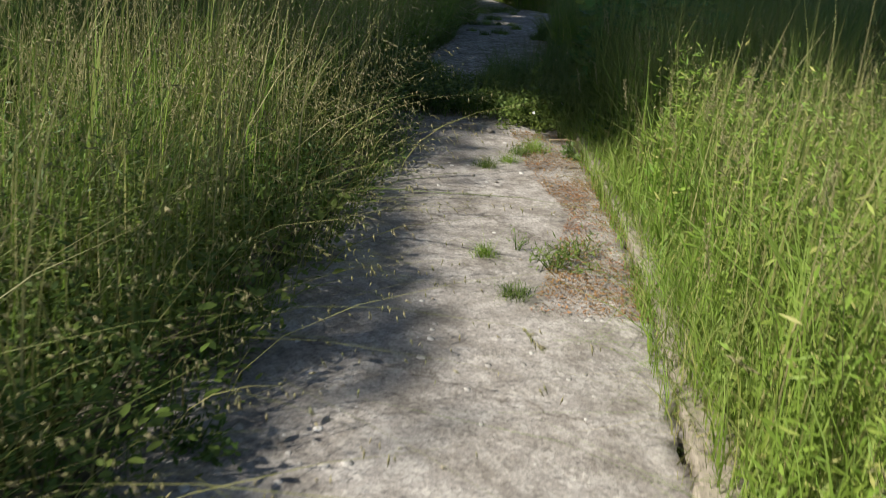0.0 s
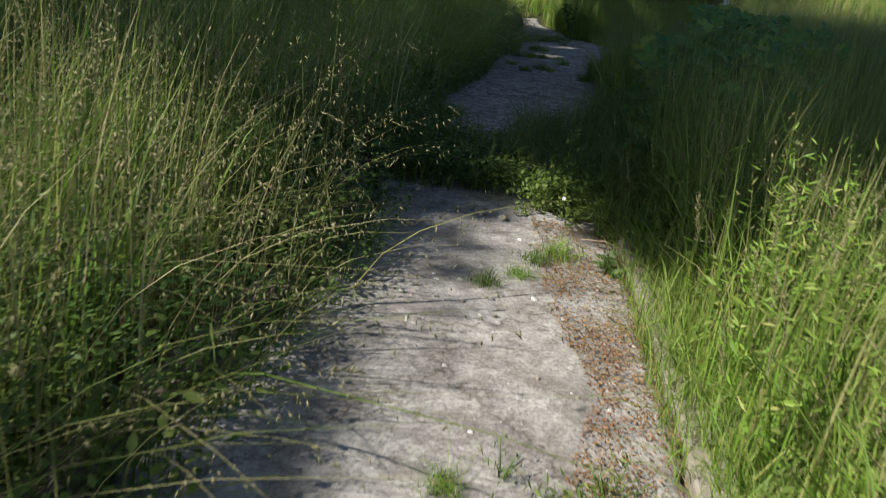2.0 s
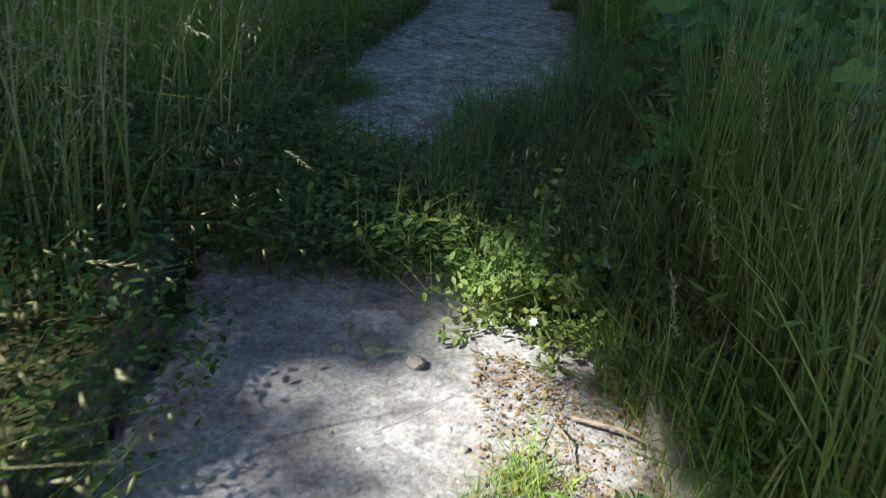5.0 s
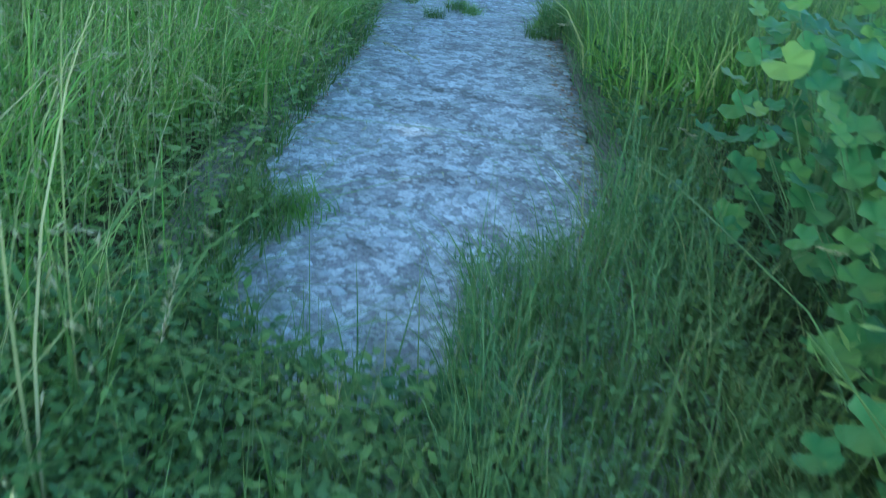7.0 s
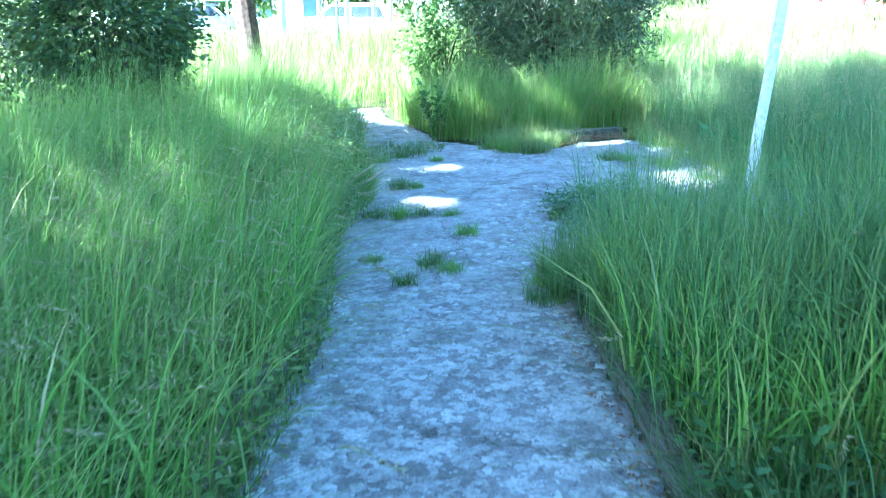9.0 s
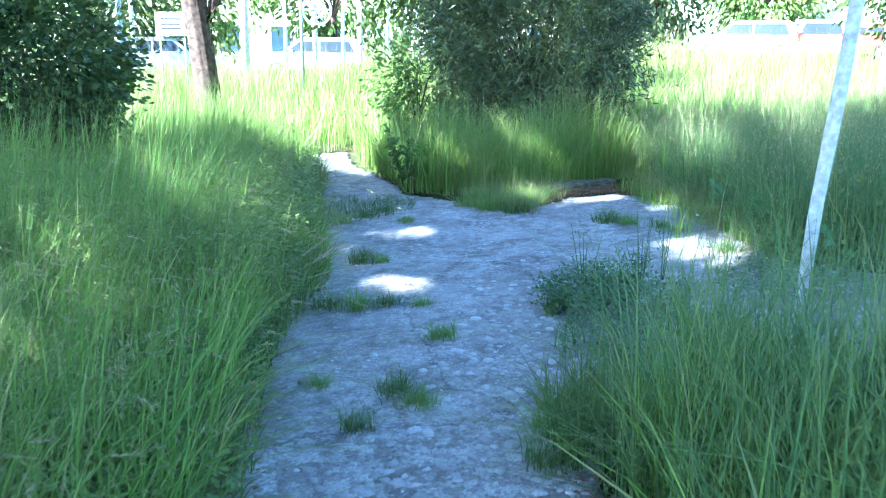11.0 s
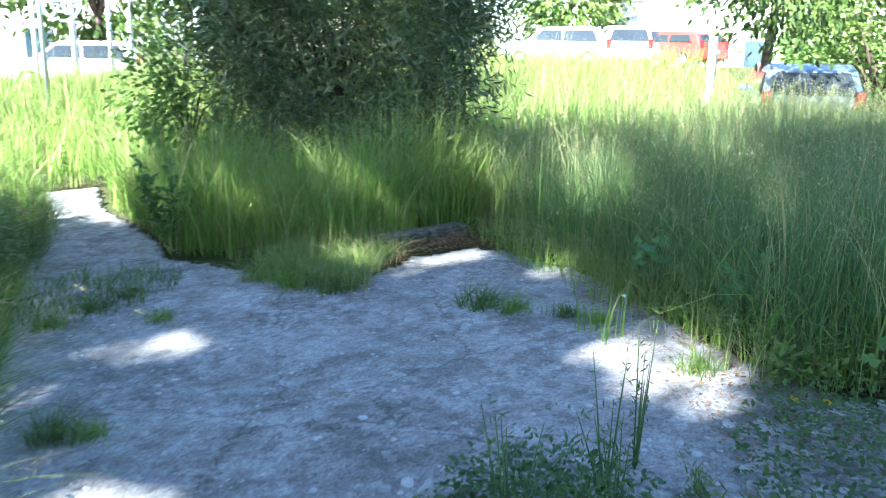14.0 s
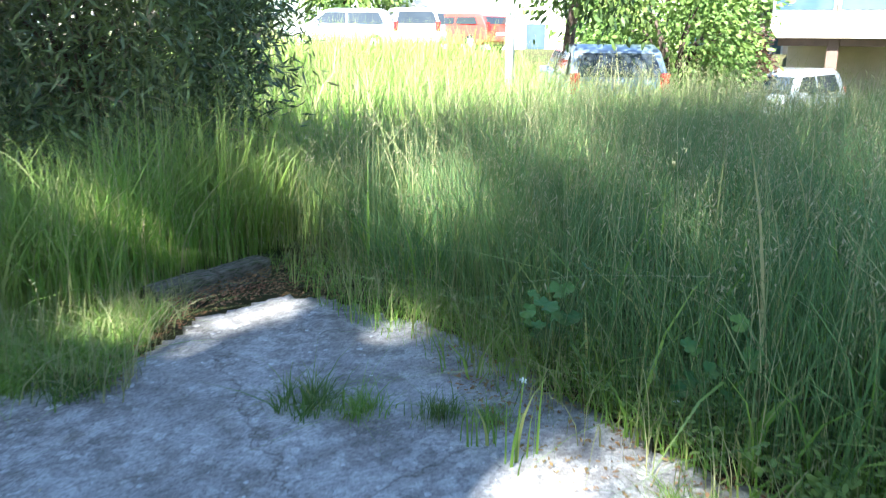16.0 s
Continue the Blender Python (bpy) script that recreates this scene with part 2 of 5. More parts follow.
SILVER = paint("silver_car_paint", (0.50, 0.52, 0.54), 0.5)
GREYBLUE = paint("grey_blue_car_paint", (0.17, 0.21, 0.25), 0.4)
WHITECAR = paint("white_car_paint", (0.75, 0.75, 0.74))
REDCAR = paint("red_car_paint", (0.55, 0.05, 0.035))

# ---- helpers for meshes ----
rng = np.random.default_rng(7)


def smooth(a, b, v):
    t = np.clip((np.asarray(v, float) - a) / (b - a), 0, 1)
    return t * t * (3 - 2 * t)


def gz(x, y):
    """Height of the ground: level at first, then tilting up to the right and falling gently ahead."""
    x, y = np.asarray(x, float), np.asarray(y, float)
    return 0.06 * smooth(4, 10, y) * (np.clip(x, -6, 4) + 0.3) - 0.03 * np.clip(y - 7, 0, 9) + 0.65 * smooth(19, 27, y) * (1 - smooth(0, 6, x)) + 0.75 * smooth(24, 32, y) * smooth(0, 6, x) * (1 - smooth(12, 15, x) * (1 - smooth(27, 32, y))) - 0.8 * smooth(8, 15, x) * smooth(14, 20, y) * (1 - smooth(27, 31, y))


def inside(px, py, poly):
    px, py = np.asarray(px), np.asarray(py)
    out = np.zeros(px.shape, bool)
    for (x1, y1), (x2, y2) in zip(poly, poly[1:] + poly[:1]):
        hit = ((y1 > py) != (y2 > py)) & (px < (x2 - x1) * (py - y1) / (y2 - y1 + 1e-12) + x1)
        out ^= hit
    return out


def tri_mesh(name, verts, tris, material, along=None, soft=False):
    me = bpy.data.meshes.new(name)
    me.vertices.add(len(verts))
    me.vertices.foreach_set("co", np.asarray(verts, np.float32).ravel())
    me.loops.add(len(tris) * 3)
    me.loops.foreach_set("vertex_index", np.asarray(tris, np.int32).ravel())
    me.polygons.add(len(tris))
    me.polygons.foreach_set("loop_start", np.arange(0, len(tris) * 3, 3, dtype=np.int32))
    if along is not None:
        at = me.attributes.new("along", "FLOAT", "POINT")
        at.data.foreach_set("value", np.asarray(along, np.float32))
    me.update(calc_edges=True)
    me.validate()
    if soft:
        me.shade_smooth()
    me.materials.append(material)
    return me


def part(name, bm, material, parent, label=""):
    me = bpy.data.meshes.new(name)
    bm.to_mesh(me)
    bm.free()
    me.materials.append(material)
    ob = new(name, me)
    ob.parent = parent
    if label:
        ob["label"] = label
    return ob


def mesh_part(name, me, parent, label=""):
    ob = new(name, me)
    ob.parent = parent
    if label:
        ob["label"] = label
    return ob


def box_bm(size, centre=(0, 0, 0), bevel=0.0, segs=2, turn=None):
    bm = bmesh.new()
    bmesh.ops.create_cube(bm, size=1)
    m = Matrix.Translation(centre) @ (turn if turn else Matrix()) @ Matrix.Diagonal((*size, 1))
    bmesh.ops.transform(bm, matrix=m, verts=bm.verts)
    if bevel:
        bmesh.ops.bevel(bm, geom=bm.edges[:], offset=bevel, segments=segs, affect="EDGES", profile=0.6)
    return bm


def tube(points, radii, sides=8):
    """A bmesh tube along points."""
    bm = bmesh.new()
    rings = []
    for i, p in enumerate(points):
        p = Vector(p)
        d = (Vector(points[min(i + 1, len(points) - 1)]) - Vector(points[max(i - 1, 0)])).normalized()
        u = d.cross(Vector((0.31, 0.17, 0.93)) if abs(d.z) < 0.9 else Vector((1, 0, 0))).normalized()
        v = d.cross(u)
        rings.append([bm.verts.new(p + (u * math.cos(a) + v * math.sin(a)) * radii[i]) for a in [2 * math.pi * k / sides for k in range(sides)]])
    for a, b in zip(rings, rings[1:]):
        for j in range(sides):
            bm.faces.new((a[j], a[(j + 1) % sides], b[(j + 1) % sides], b[j]))
    bm.faces.new(rings[0][::-1])
    bm.faces.new(rings[-1])
    for f in bm.faces:
        f.smooth = True
    return bm


def join_bm(*bms):
    out = bmesh.new()
    for b in bms:
        me = bpy.data.meshes.new("tmp")
        b.to_mesh(me)
        b.free()
        out.from_mesh(me)
        bpy.data.meshes.remove(me)
    return out


def blades(name, pts, height, width, material, bend=0.5, lean=None, segs=3, jitter=0.42):
    """One mesh of tapered, bending blades standing on the ground at pts (n, 2); height and width may be arrays."""
    n = len(pts)
    h = np.broadcast_to(height, n) * rng.uniform(1 - jitter, 1 + jitter, n)
    w = np.broadcast_to(width, n) * np.exp(rng.normal(0, 0.4, n))
    th = rng.uniform(0, 2 * math.pi, n)
    if lean is not None:
        th = lean + rng.normal(0, 0.9, n)
    dirx, diry = np.cos(th), np.sin(th)
    fa = rng.uniform(0, 2 * math.pi, n)
    b = np.abs(rng.normal(bend, bend * 0.7, n)) * np.where(rng.uniform(0, 1, n) < 0.16, 2.6, 1.0)
    base = np.stack([pts[:, 0], pts[:, 1], gz(pts[:, 0], pts[:, 1]) - 0.01], 1)
    k = 2 * segs + 1
    verts = np.zeros((n, k, 3))
    along = np.zeros((n, k))
    for s in range(segs + 1):
        t = s / segs
        off = h * (0.12 * t + 0.9 * t ** 2.4) * b * 0.75
        zz = h * t * (1 - 0.30 * np.minimum(b, 1.4) * t ** 1.5)
        cx, cy = base[:, 0] + dirx * off, base[:, 1] + diry * off
        ww = w * (1 - t ** 1.6) * 0.5 + 0.0003
        if s < segs:
            for q, sg in ((2 * s, -1), (2 * s + 1, 1)):
                verts[:, q] = np.stack([cx + sg * ww * np.cos(fa), cy + sg * ww * np.sin(fa), base[:, 2] + zz], 1)
                along[:, q] = t
        else:
            verts[:, 2 * segs] = np.stack([cx, cy, base[:, 2] + zz], 1)
            along[:, 2 * segs] = 1
    tris = []
    for s in range(segs - 1):
        a = 2 * s
        tris += [(a, a + 1, a + 3), (a, a + 3, a + 2)]
    a = 2 * segs - 2
    tris.append((a, a + 1, a + 2))
    tris = np.array(tris)[None] + (np.arange(n) * k)[:, None, None]
    return tri_mesh(name, verts.reshape(-1, 3), tris.reshape(-1, 3), material, along.ravel()), verts[:, 2 * segs], np.stack([dirx, diry], 1)


def scatter(name, tv, tf, pos, axis, size, material, spin=None, normal=None):
    """Copies of a little template (x along, y across, z up) joined into one mesh: at pos, pointing along axis, of that size."""
    n = len(pos)
    ax = axis / np.linalg.norm(axis, axis=1, keepdims=True)
    r = rng.normal(size=(n, 3)) if normal is None else normal + rng.normal(size=(n, 3)) * 0.25
    side = np.cross(r, ax)
    side /= np.linalg.norm(side, axis=1, keepdims=True) + 1e-9
    up = np.cross(ax, side)
    sz = np.broadcast_to(size, n)[:, None, None]
    tv = np.asarray(tv, float)
    v = (tv[None, :, 0:1] * ax[:, None] + tv[None, :, 1:2] * side[:, None] + tv[None, :, 2:3] * up[:, None]) * sz + pos[:, None]
    f = np.asarray(tf)[None] + (np.arange(n) * len(tv))[:, None, None]
    return tri_mesh(name, v.reshape(-1, 3), f.reshape(-1, 3), material)


LEAF_V = [(0, 0, 0), (0.35, 0.24, 0.05), (0.35, -0.24, 0.05), (0.4, 0, 0), (0.75, 0.17, 0.0), (0.75, -0.17, 0.0), (1.0, 0, -0.08)]
LEAF_F = [(0, 3, 1), (0, 2, 3), (3, 4, 1), (3, 2, 5), (3, 6, 4), (3, 5, 6)]
LANCE_V = [(0, 0, 0), (0.4, 0.085, 0.02), (0.4, -0.085, 0.02), (0.45, 0, 0), (1.0, 0, -0.1)]
LANCE_F = [(0, 3, 1), (0, 2, 3), (3, 4, 1), (3, 2, 4)]
SPIKE_V = [(0, 0, 0), (0.4, 0.11, 0), (0.4, -0.055, 0.095), (0.4, -0.055, -0.095), (1.0, 0, 0)]
SPIKE_F = [(0, 1, 2), (0, 2, 3), (0, 3, 1), (4, 2, 1), (4, 3, 2), (4, 1, 3)]


def stuff(name, me, label, category):
    return tagged(new(name, me), label, category, kind="stuff")


def sample(n, poly, avoid=(), low=False):
    """n random places inside a polygon and outside the others."""
    xs, ys = zip(*poly)
    avoid = list(avoid) if low else [*avoid, LIGHTWAY]
    got = np.zeros((0, 2))
    while len(got) < n:
        p = np.stack([rng.uniform(min(xs), max(xs), n), rng.uniform(min(ys), max(ys), n)], 1)
        ok = inside(p[:, 0], p[:, 1], poly)
        for a in avoid:
            ok &= ~inside(p[:, 0], p[:, 1], a)
        if not ok.any():
            return got
        got = np.concatenate([got, p[ok]])
    return got[:n]


def clumpy(pts, scale, keep):
    """Thins pts unevenly, so that growth is clumped."""
    f = np.array([noise.noise((x * scale, y * scale, 3.1)) for x, y in pts])
    return pts[rng.uniform(-0.75, 0.75, len(pts)) < f + keep]


# ---- plan ----
LEFT_EDGE = [(1.00, -5), (0.92, -2), (0.82, -0.3), (0.73, 0.8), (0.70, 1.7), (0.56, 2.5), (0.40, 3.0), (0.10, 4.6), (-0.12, 5.6), (-0.22, 7.9), (-0.34, 8.6), (-0.55, 9.6), (-0.62, 10.6), (-0.62, 11.6), (-1.25, 14.2), (-1.75, 17.5), (-2.6, 19.7)]
RIGHT_EDGE = [(2.86, -5), (2.70, -1.3), (2.60, -0.3), (2.45, 0.7), (2.18, 2.0), (1.85, 3.4), (1.50, 5.2), (1.38, 6.5), (1.22, 7.9), (1.16, 8.6), (1.7, 8.9), (3.6, 8.6), (4.6, 8.4), (4.8, 10.3), (3.6, 10.9), (3.0, 11.5), (2.86, 12.2), (2.78, 13.7), (2.57, 14.2), (2.42, 14.6), (2.12, 14.88), (1.68, 14.72), (1.22, 14.18), (0.62, 14.5), (-0.35, 15.6), (-0.50, 16.3), (-1.45, 18.5), (-1.75, 19.8)]
SLAB = LEFT_EDGE + RIGHT_EDGE[::-1]
# a bare lane beside the path, through which the sun reaches the flowering weed
LIGHTWAY = [(1.15, 3.1), (0.7, 2.95), (-0.45, 2.15), (-0.45, 1.2), (0.4, 1.75), (1.15, 2.4)]

# ---- ground and path ----
ax = np.unique(np.concatenate([np.linspace(-400, -14, 14), np.arange(-14, 20, 0.5), np.linspace(20, 400, 14)]))
ay = np.unique(np.concatenate([np.linspace(-400, -10, 14), np.arange(-10, 32, 0.5), np.linspace(32, 400, 14)]))
GX, GY = np.meshgrid(ax, ay)
GZ = gz(GX, GY) - 0.045 + 0.02 * np.sin(GX * 1.9 + np.cos(GY * 1.3)) * (np.abs(GX) < 20)
nx = len(ax)
q = np.arange((len(ay) - 1) * (nx - 1))
a0 = (q // (nx - 1)) * nx + q % (nx - 1)
tris = np.concatenate([np.stack([a0, a0 + 1, a0 + nx + 1], 1), np.stack([a0, a0 + nx + 1, a0 + nx], 1)])
tagged(new("ground", tri_mesh("ground", np.stack([GX.ravel(), GY.ravel(), GZ.ravel()], 1), tris, SOIL, soft=True)),
       "dark soil and thatch under the overgrown grass", "ground", kind="structure")

cell = 0.055
xs, ys = np.arange(-5.7, 5.0, cell), np.arange(-5, 26, cell)
CX, CY = np.meshgrid(xs + cell / 2, ys + cell / 2)
wob = np.array([[0.05 * noise.noise((x * 5, y * 5, 0.0)) for x in xs] for y in ys])
keep = inside(CX + wob, CY + wob, SLAB)
vx, vy = np.meshgrid(np.append(xs, xs[-1] + cell), np.append(ys, ys[-1] + cell))
vn = np.array([[noise.noise((x * 2.2, y * 2.2, 5.0)) * 0.012 + noise.noise((x * 9, y * 9, 2.0)) * 0.005 for x in vx[0]] for y in vy[:, 0]])
vz = gz(vx, vy) + vn
w = vx.shape[1]
jj, ii = np.nonzero(keep)
a0 = jj * w + ii
quads = np.stack([a0, a0 + 1, a0 + w + 1, a0 + w], 1)
used = np.unique(quads)
remap = np.zeros(vx.size, int)
remap[used] = np.arange(len(used))
quads = remap[quads]
top = np.stack([vx.ravel()[used], vy.ravel()[used], vz.ravel()[used]], 1)
top[:, :2] += np.random.default_rng(3).uniform(-0.02, 0.02, (len(top), 2))
tri_top = np.concatenate([quads[:, [0, 1, 2]], quads[:, [0, 2, 3]]])
# side skirts, so that the slab has thickness
edge_count = {}
for qd in quads:
    for e in range(4):
        a, b = int(qd[e]), int(qd[(e + 1) % 4])
        edge_count[(a, b)] = 1
rim = [(a, b) for (a, b) in edge_count if (b, a) not in edge_count]
low = top.copy()
low[:, 2] -= 0.09
m = len(top)
skirt = [(b, a, a + m) for a, b in rim] + [(b, a + m, b + m) for a, b in rim]
pavement = tagged(new("pavement", tri_mesh("pavement", np.concatenate([top, low]), np.concatenate([tri_top, np.array(skirt)]), CONCRETE, soft=False)),
                  "cracked grey concrete footpath with flaking pale surface", "footpath", kind="structure")


def along_line(line, step, start=0.0, end=1e9):
    out, run = [], 0.0
    for (x1, y1), (x2, y2) in zip(line, line[1:]):
        d = math.hypot(x2 - x1, y2 - y1)
        s = 0.0
        while s < d:
            if start <= run + s <= end:
                out.append((x1 + (x2 - x1) * s / d, y1 + (y2 - y1) * s / d, math.atan2(y2 - y1, x2 - x1)))
            s += step
        run += d
    return out


def kerb(name, line, label, height=0.07, width=0.16, length=0.62, meshes=None):
    top = tagged(new(name), label, "kerb", kind="structure")
    for i, (x, y, a) in enumerate(along_line(line, length)):
        r = random.Random(i * 7 + len(line))
        me = (meshes or KERB_MESHES)[i % 4]
        ob = new("kerb_stone", me)
        ob.parent = top
        ob.matrix_basis = pose(x, y, float(gz(x, y)) + height * 0.5 - 0.05 + r.uniform(-0.012, 0.012), r.uniform(-4, 4), r.uniform(-2, 2), math.degrees(a) + r.uniform(-2.5, 2.5)) @ Matrix.Diagonal((length * r.uniform(0.965, 1.0), width, height + 0.08, 1))
    return top


KERB_MESHES, SHADED_KERB_MESHES = [], []
for v in range(8):
    bm = box_bm((1, 1, 1), bevel=0.09, segs=2)
    for vert in bm.verts:
        vert.co += Vector((0, 0.06, 0.05)) * noise.noise(vert.co * 3 + Vector((v * 5, 0, 0)))
    me = bpy.data.meshes.new("kerb_stone")
    bm.to_mesh(me)
    bm.free()
    me.materials.append(KERB if v < 4 else SHADED_KERB)
    (KERB_MESHES if v < 4 else SHADED_KERB_MESHES).append(me)

kerb("kerb_right", [(2.93, -5), (2.77, -1.3), (2.67, -0.3), (2.52, 0.7), (2.25, 2.0), (1.92, 3.4)], "weathered pale concrete kerb beside the footpath")
kerb("kerb_right_far", [(1.92, 3.4), (1.57, 5.2), (1.44, 6.5), (1.28, 7.9), (1.22, 8.4)], "damp mossy concrete kerb sunk in grass, coloured darker for shade", 0.05, 0.13, 0.62, SHADED_KERB_MESHES)
# the dark colour here stands for the oats' shade
kerb("kerb_left_near", [(0.90, -4.5), (0.82, -2), (0.72, -0.3), (0.63, 0.8), (0.60, 1.7), (0.47, 2.5)], "kerb coloured dark for the shade of the oats", 0.07, 0.14, 0.62, SHADED_KERB_MESHES)
kerb("kerb_left", [(0.23, 3.0), (-0.06, 4.8), (-0.20, 5.6), (-0.30, 7.9), (-0.42, 8.6), (-0.63, 9.6), (-0.70, 10.4)], "weathered grey concrete kerb half hidden by grass", 0.10, 0.13, 0.62, SHADED_KERB_MESHES)
kerb("kerb_far", [(1.66, 15.32), (2.35, 15.66)], "pale rounded concrete kerb end beside the grass island", 0.09, 0.15, 0.45, SHADED_KERB_MESHES)

# ---- shade trees behind the left shoulder ----
def ground_shadow(p):
    """Where the shade of places p falls on the path's level."""
    s = p[:, 2] / math.tan(SUN_EL)
    return np.stack([p[:, 0] - SUN_AZ.x * s, p[:, 1] - SUN_AZ.y * s], 1)


# gaps in the crowns, named by the sunny places that they leave: x, y, half length across, half length along, turn
GAPS = [(-0.24, 13.04, 0.42, 0.20, -6), (0.06, 11.20, 0.46, 0.16, -14), (-0.46, 11.74, 0.12, 0.08, 0), (2.56, 12.0, 0.34, 0.48, 0), (2.62, 13.85, 0.30, 0.22, 0),
        (1.75, 14.45, 0.42, 0.12, 25), (1.30, 14.55, 0.5, 0.25, 0), (0.58, 6.0, 0.0, -0.03, 0), (3.6, 14.8, 0.4, 0.5, 0), (4.4, 13.2, 0.3, 0.5, 0),
        (-1.2, 12.6, 0.35, 0.6, 0), (-1.6, 9.2, 0.3, 0.5, 0), (-2.2, 7.4, 0.5, 0.6, 0), (1.62, 3.18, 0.46, 0.44, 0), (-0.95, 12.3, 0.22, 0.8, 0), (0.5, 15.9, 0.35, 0.3, 0), (1.6, 16.0, 0.3, 0.3, 0), (-0.3, 16.5, 0.3, 0.35, 0), (-1.15, 13.9, 0.35, 0.5, 0), (-1.5, 10.4, 0.3, 0.5, 0), (-1.9, 13.6, 0.5, 0.7, 0), (-1.8, 11.2, 0.45, 0.5, 0), (3.9, 15.7, 0.35, 0.5, 0), (4.7, 14.7, 0.3, 0.4, 0), (5.3, 16.2, 0.5, 0.5, 0), (6.2, 14.0, 0.4, 0.45, 0), (6.8, 12.4, 0.4, 0.5, 0), (7.4, 15.2, 0.5, 0.5, 0), (3.0, 16.2, 0.5, 0.4, 0), (5.4, 12.4, 0.3, 0.4, 20), (-2.6, 10.8, 0.4, 0.4, 0)]


def gap(g):
    x, y = g[:, 0], g[:, 1]
    jag = 0.12 * np.sin(x * 7 + y * 3) + 0.08 * np.sin(x * 17 - y * 11)
    lit = np.zeros(len(x), bool)
    for cx, cy, ra, rb, turn in GAPS:
        c_, s_ = math.cos(radians(turn)), math.sin(radians(turn))
        u, v = (x - cx) * c_ + (y - cy) * s_, -(x - cx) * s_ + (y - cy) * c_
        lit |= (u / (ra + 0.10)) ** 2 + (v / (rb + 0.10)) ** 2 < 1 + jag * 3
    return lit & (rng.uniform(0, 1, len(x)) < 0.93)


def sunny(g):
    x, y = g[:, 0], g[:, 1]
    jag = 0.12 * np.sin(x * 7 + y * 3) + 0.08 * np.sin(x * 17 - y * 11)
    lit = (y < 2.85 + jag - 1.1 * np.clip(x - 2.1, 0, 0.8) + 1.5 * np.clip(x - 2.9, 0, 0.6)) & (y < 2.75 + jag - 3.0 * np.clip(1.10 - x, 0, 0.5) + 0.5 * np.clip(x - 1.1, 0, 1)) & (x > -2.5)
    lit &= (x < 0.92 + jag) | (x > 0.98 + 0.22 * np.clip(0.8 - y, 0, 1.0) + 0.20 * np.clip(-0.2 - y, 0, 1.0) + jag * 2.2)
    lit |= (x < 0.36 + jag) & (x > -2.5) & (y > -1.6) & (y < 2.7 + jag)
    lit |= y > 17.3 + 0.12 * x + jag * 4
    lit &= (((x - 2.7) / 2.5) ** 2 + ((y - 18.8) / 2.2) ** 2 > 1 + jag) | (rng.uniform(0, 1, len(x)) < 0.8)
    return lit | gap(g)


def tree(name, foot, crown_centre, radii, n_leaves, leaf, material, label, trunk_r=0.16, limbs=9, lit=None, category="tree", seed=1, bark=None, clumps=0):
    r = random.Random(seed)
    top = tagged(new(name), label, category)
    fx, fy = foot
    fz = float(gz(fx, fy)) - 0.08
    c = Vector(crown_centre)
    fork = Vector((fx + (c.x - fx) * 0.5, fy + (c.y - fy) * 0.5, fz + (c.z - radii[2] * 0.6 - fz) * 0.95))
    bms = [tube([(fx, fy, fz), (fx * 0.7 + fork.x * 0.3 + 0.05, fy * 0.7 + fork.y * 0.3, fz * 0.6 + fork.z * 0.4), fork], [trunk_r * 1.25, trunk_r, trunk_r * 0.8], 10)]
    for i in range(limbs):
        a = 2 * math.pi * i / limbs + r.uniform(-0.3, 0.3)
        e = Vector((c.x + radii[0] * 0.75 * math.cos(a) * r.uniform(0.4, 1), c.y + radii[1] * 0.75 * math.sin(a) * r.uniform(0.4, 1), c.z + radii[2] * r.uniform(-0.3, 0.6)))
        mid = fork.lerp(e, 0.5) + Vector((0, 0, radii[2] * 0.12))
        bms.append(tube([fork - Vector((0, 0, 0.1)), mid, e], [trunk_r * 0.5, trunk_r * 0.28, trunk_r * 0.08], 6))
    part("trunk", join_bm(*bms), bark or BARK, top)
    g = np.random.default_rng(seed)
    if clumps:
        cl = g.normal(size=(clumps, 3))
        cl = cl / np.linalg.norm(cl, axis=1, keepdims=True) * (g.uniform(0.35, 1, clumps) ** 0.4)[:, None]
        p = cl[g.integers(0, clumps, n_leaves)] + g.normal(size=(n_leaves, 3)) * 0.15
    else:
        p = g.normal(size=(n_leaves, 3))
        p = p / np.linalg.norm(p, axis=1, keepdims=True) * (g.uniform(0, 1, n_leaves) ** 0.4)[:, None]
    p = p * np.array(radii) + np.array(crown_centre)
    p = p[p[:, 2] > gz(p[:, 0], p[:, 1]) + 0.12]
    if lit is not None:
        p = p[~lit(ground_shadow(p))]
    wild = 1.3 if leaf[2] == "lance" else 0.5
    axis = p - np.array(crown_centre) + g.normal(size=p.shape) * np.array(radii) * wild
    axis[:, 2] -= np.array(radii)[2] * (0.0 if leaf[2] == "lance" else 0.4)
    tv, tf = (LANCE_V, LANCE_F) if leaf[2] == "lance" else (LEAF_V, LEAF_F)
    mesh_part("crown", scatter("crown", tv, tf, p, axis, g.uniform(leaf[0], leaf[1], len(p)), material), top)
    return top


tree("shade_tree", (-9.2, 1.6), (-5.2, 4.6, 7.4), (6.6, 6.6, 2.4), 75000, (0.17, 0.27, "leaf"), CANOPY, "tall broad tree that shades the footpath", 0.28, 12, sunny, seed=11)
tree("shade_tree", (-9.0, 8.4), (-8.4, 9.2, 6.9), (4.6, 4.6, 2.2), 42000, (0.17, 0.27, "leaf"), CANOPY, "tall broad tree that shades the grass", 0.25, 12, sunny, seed=12)
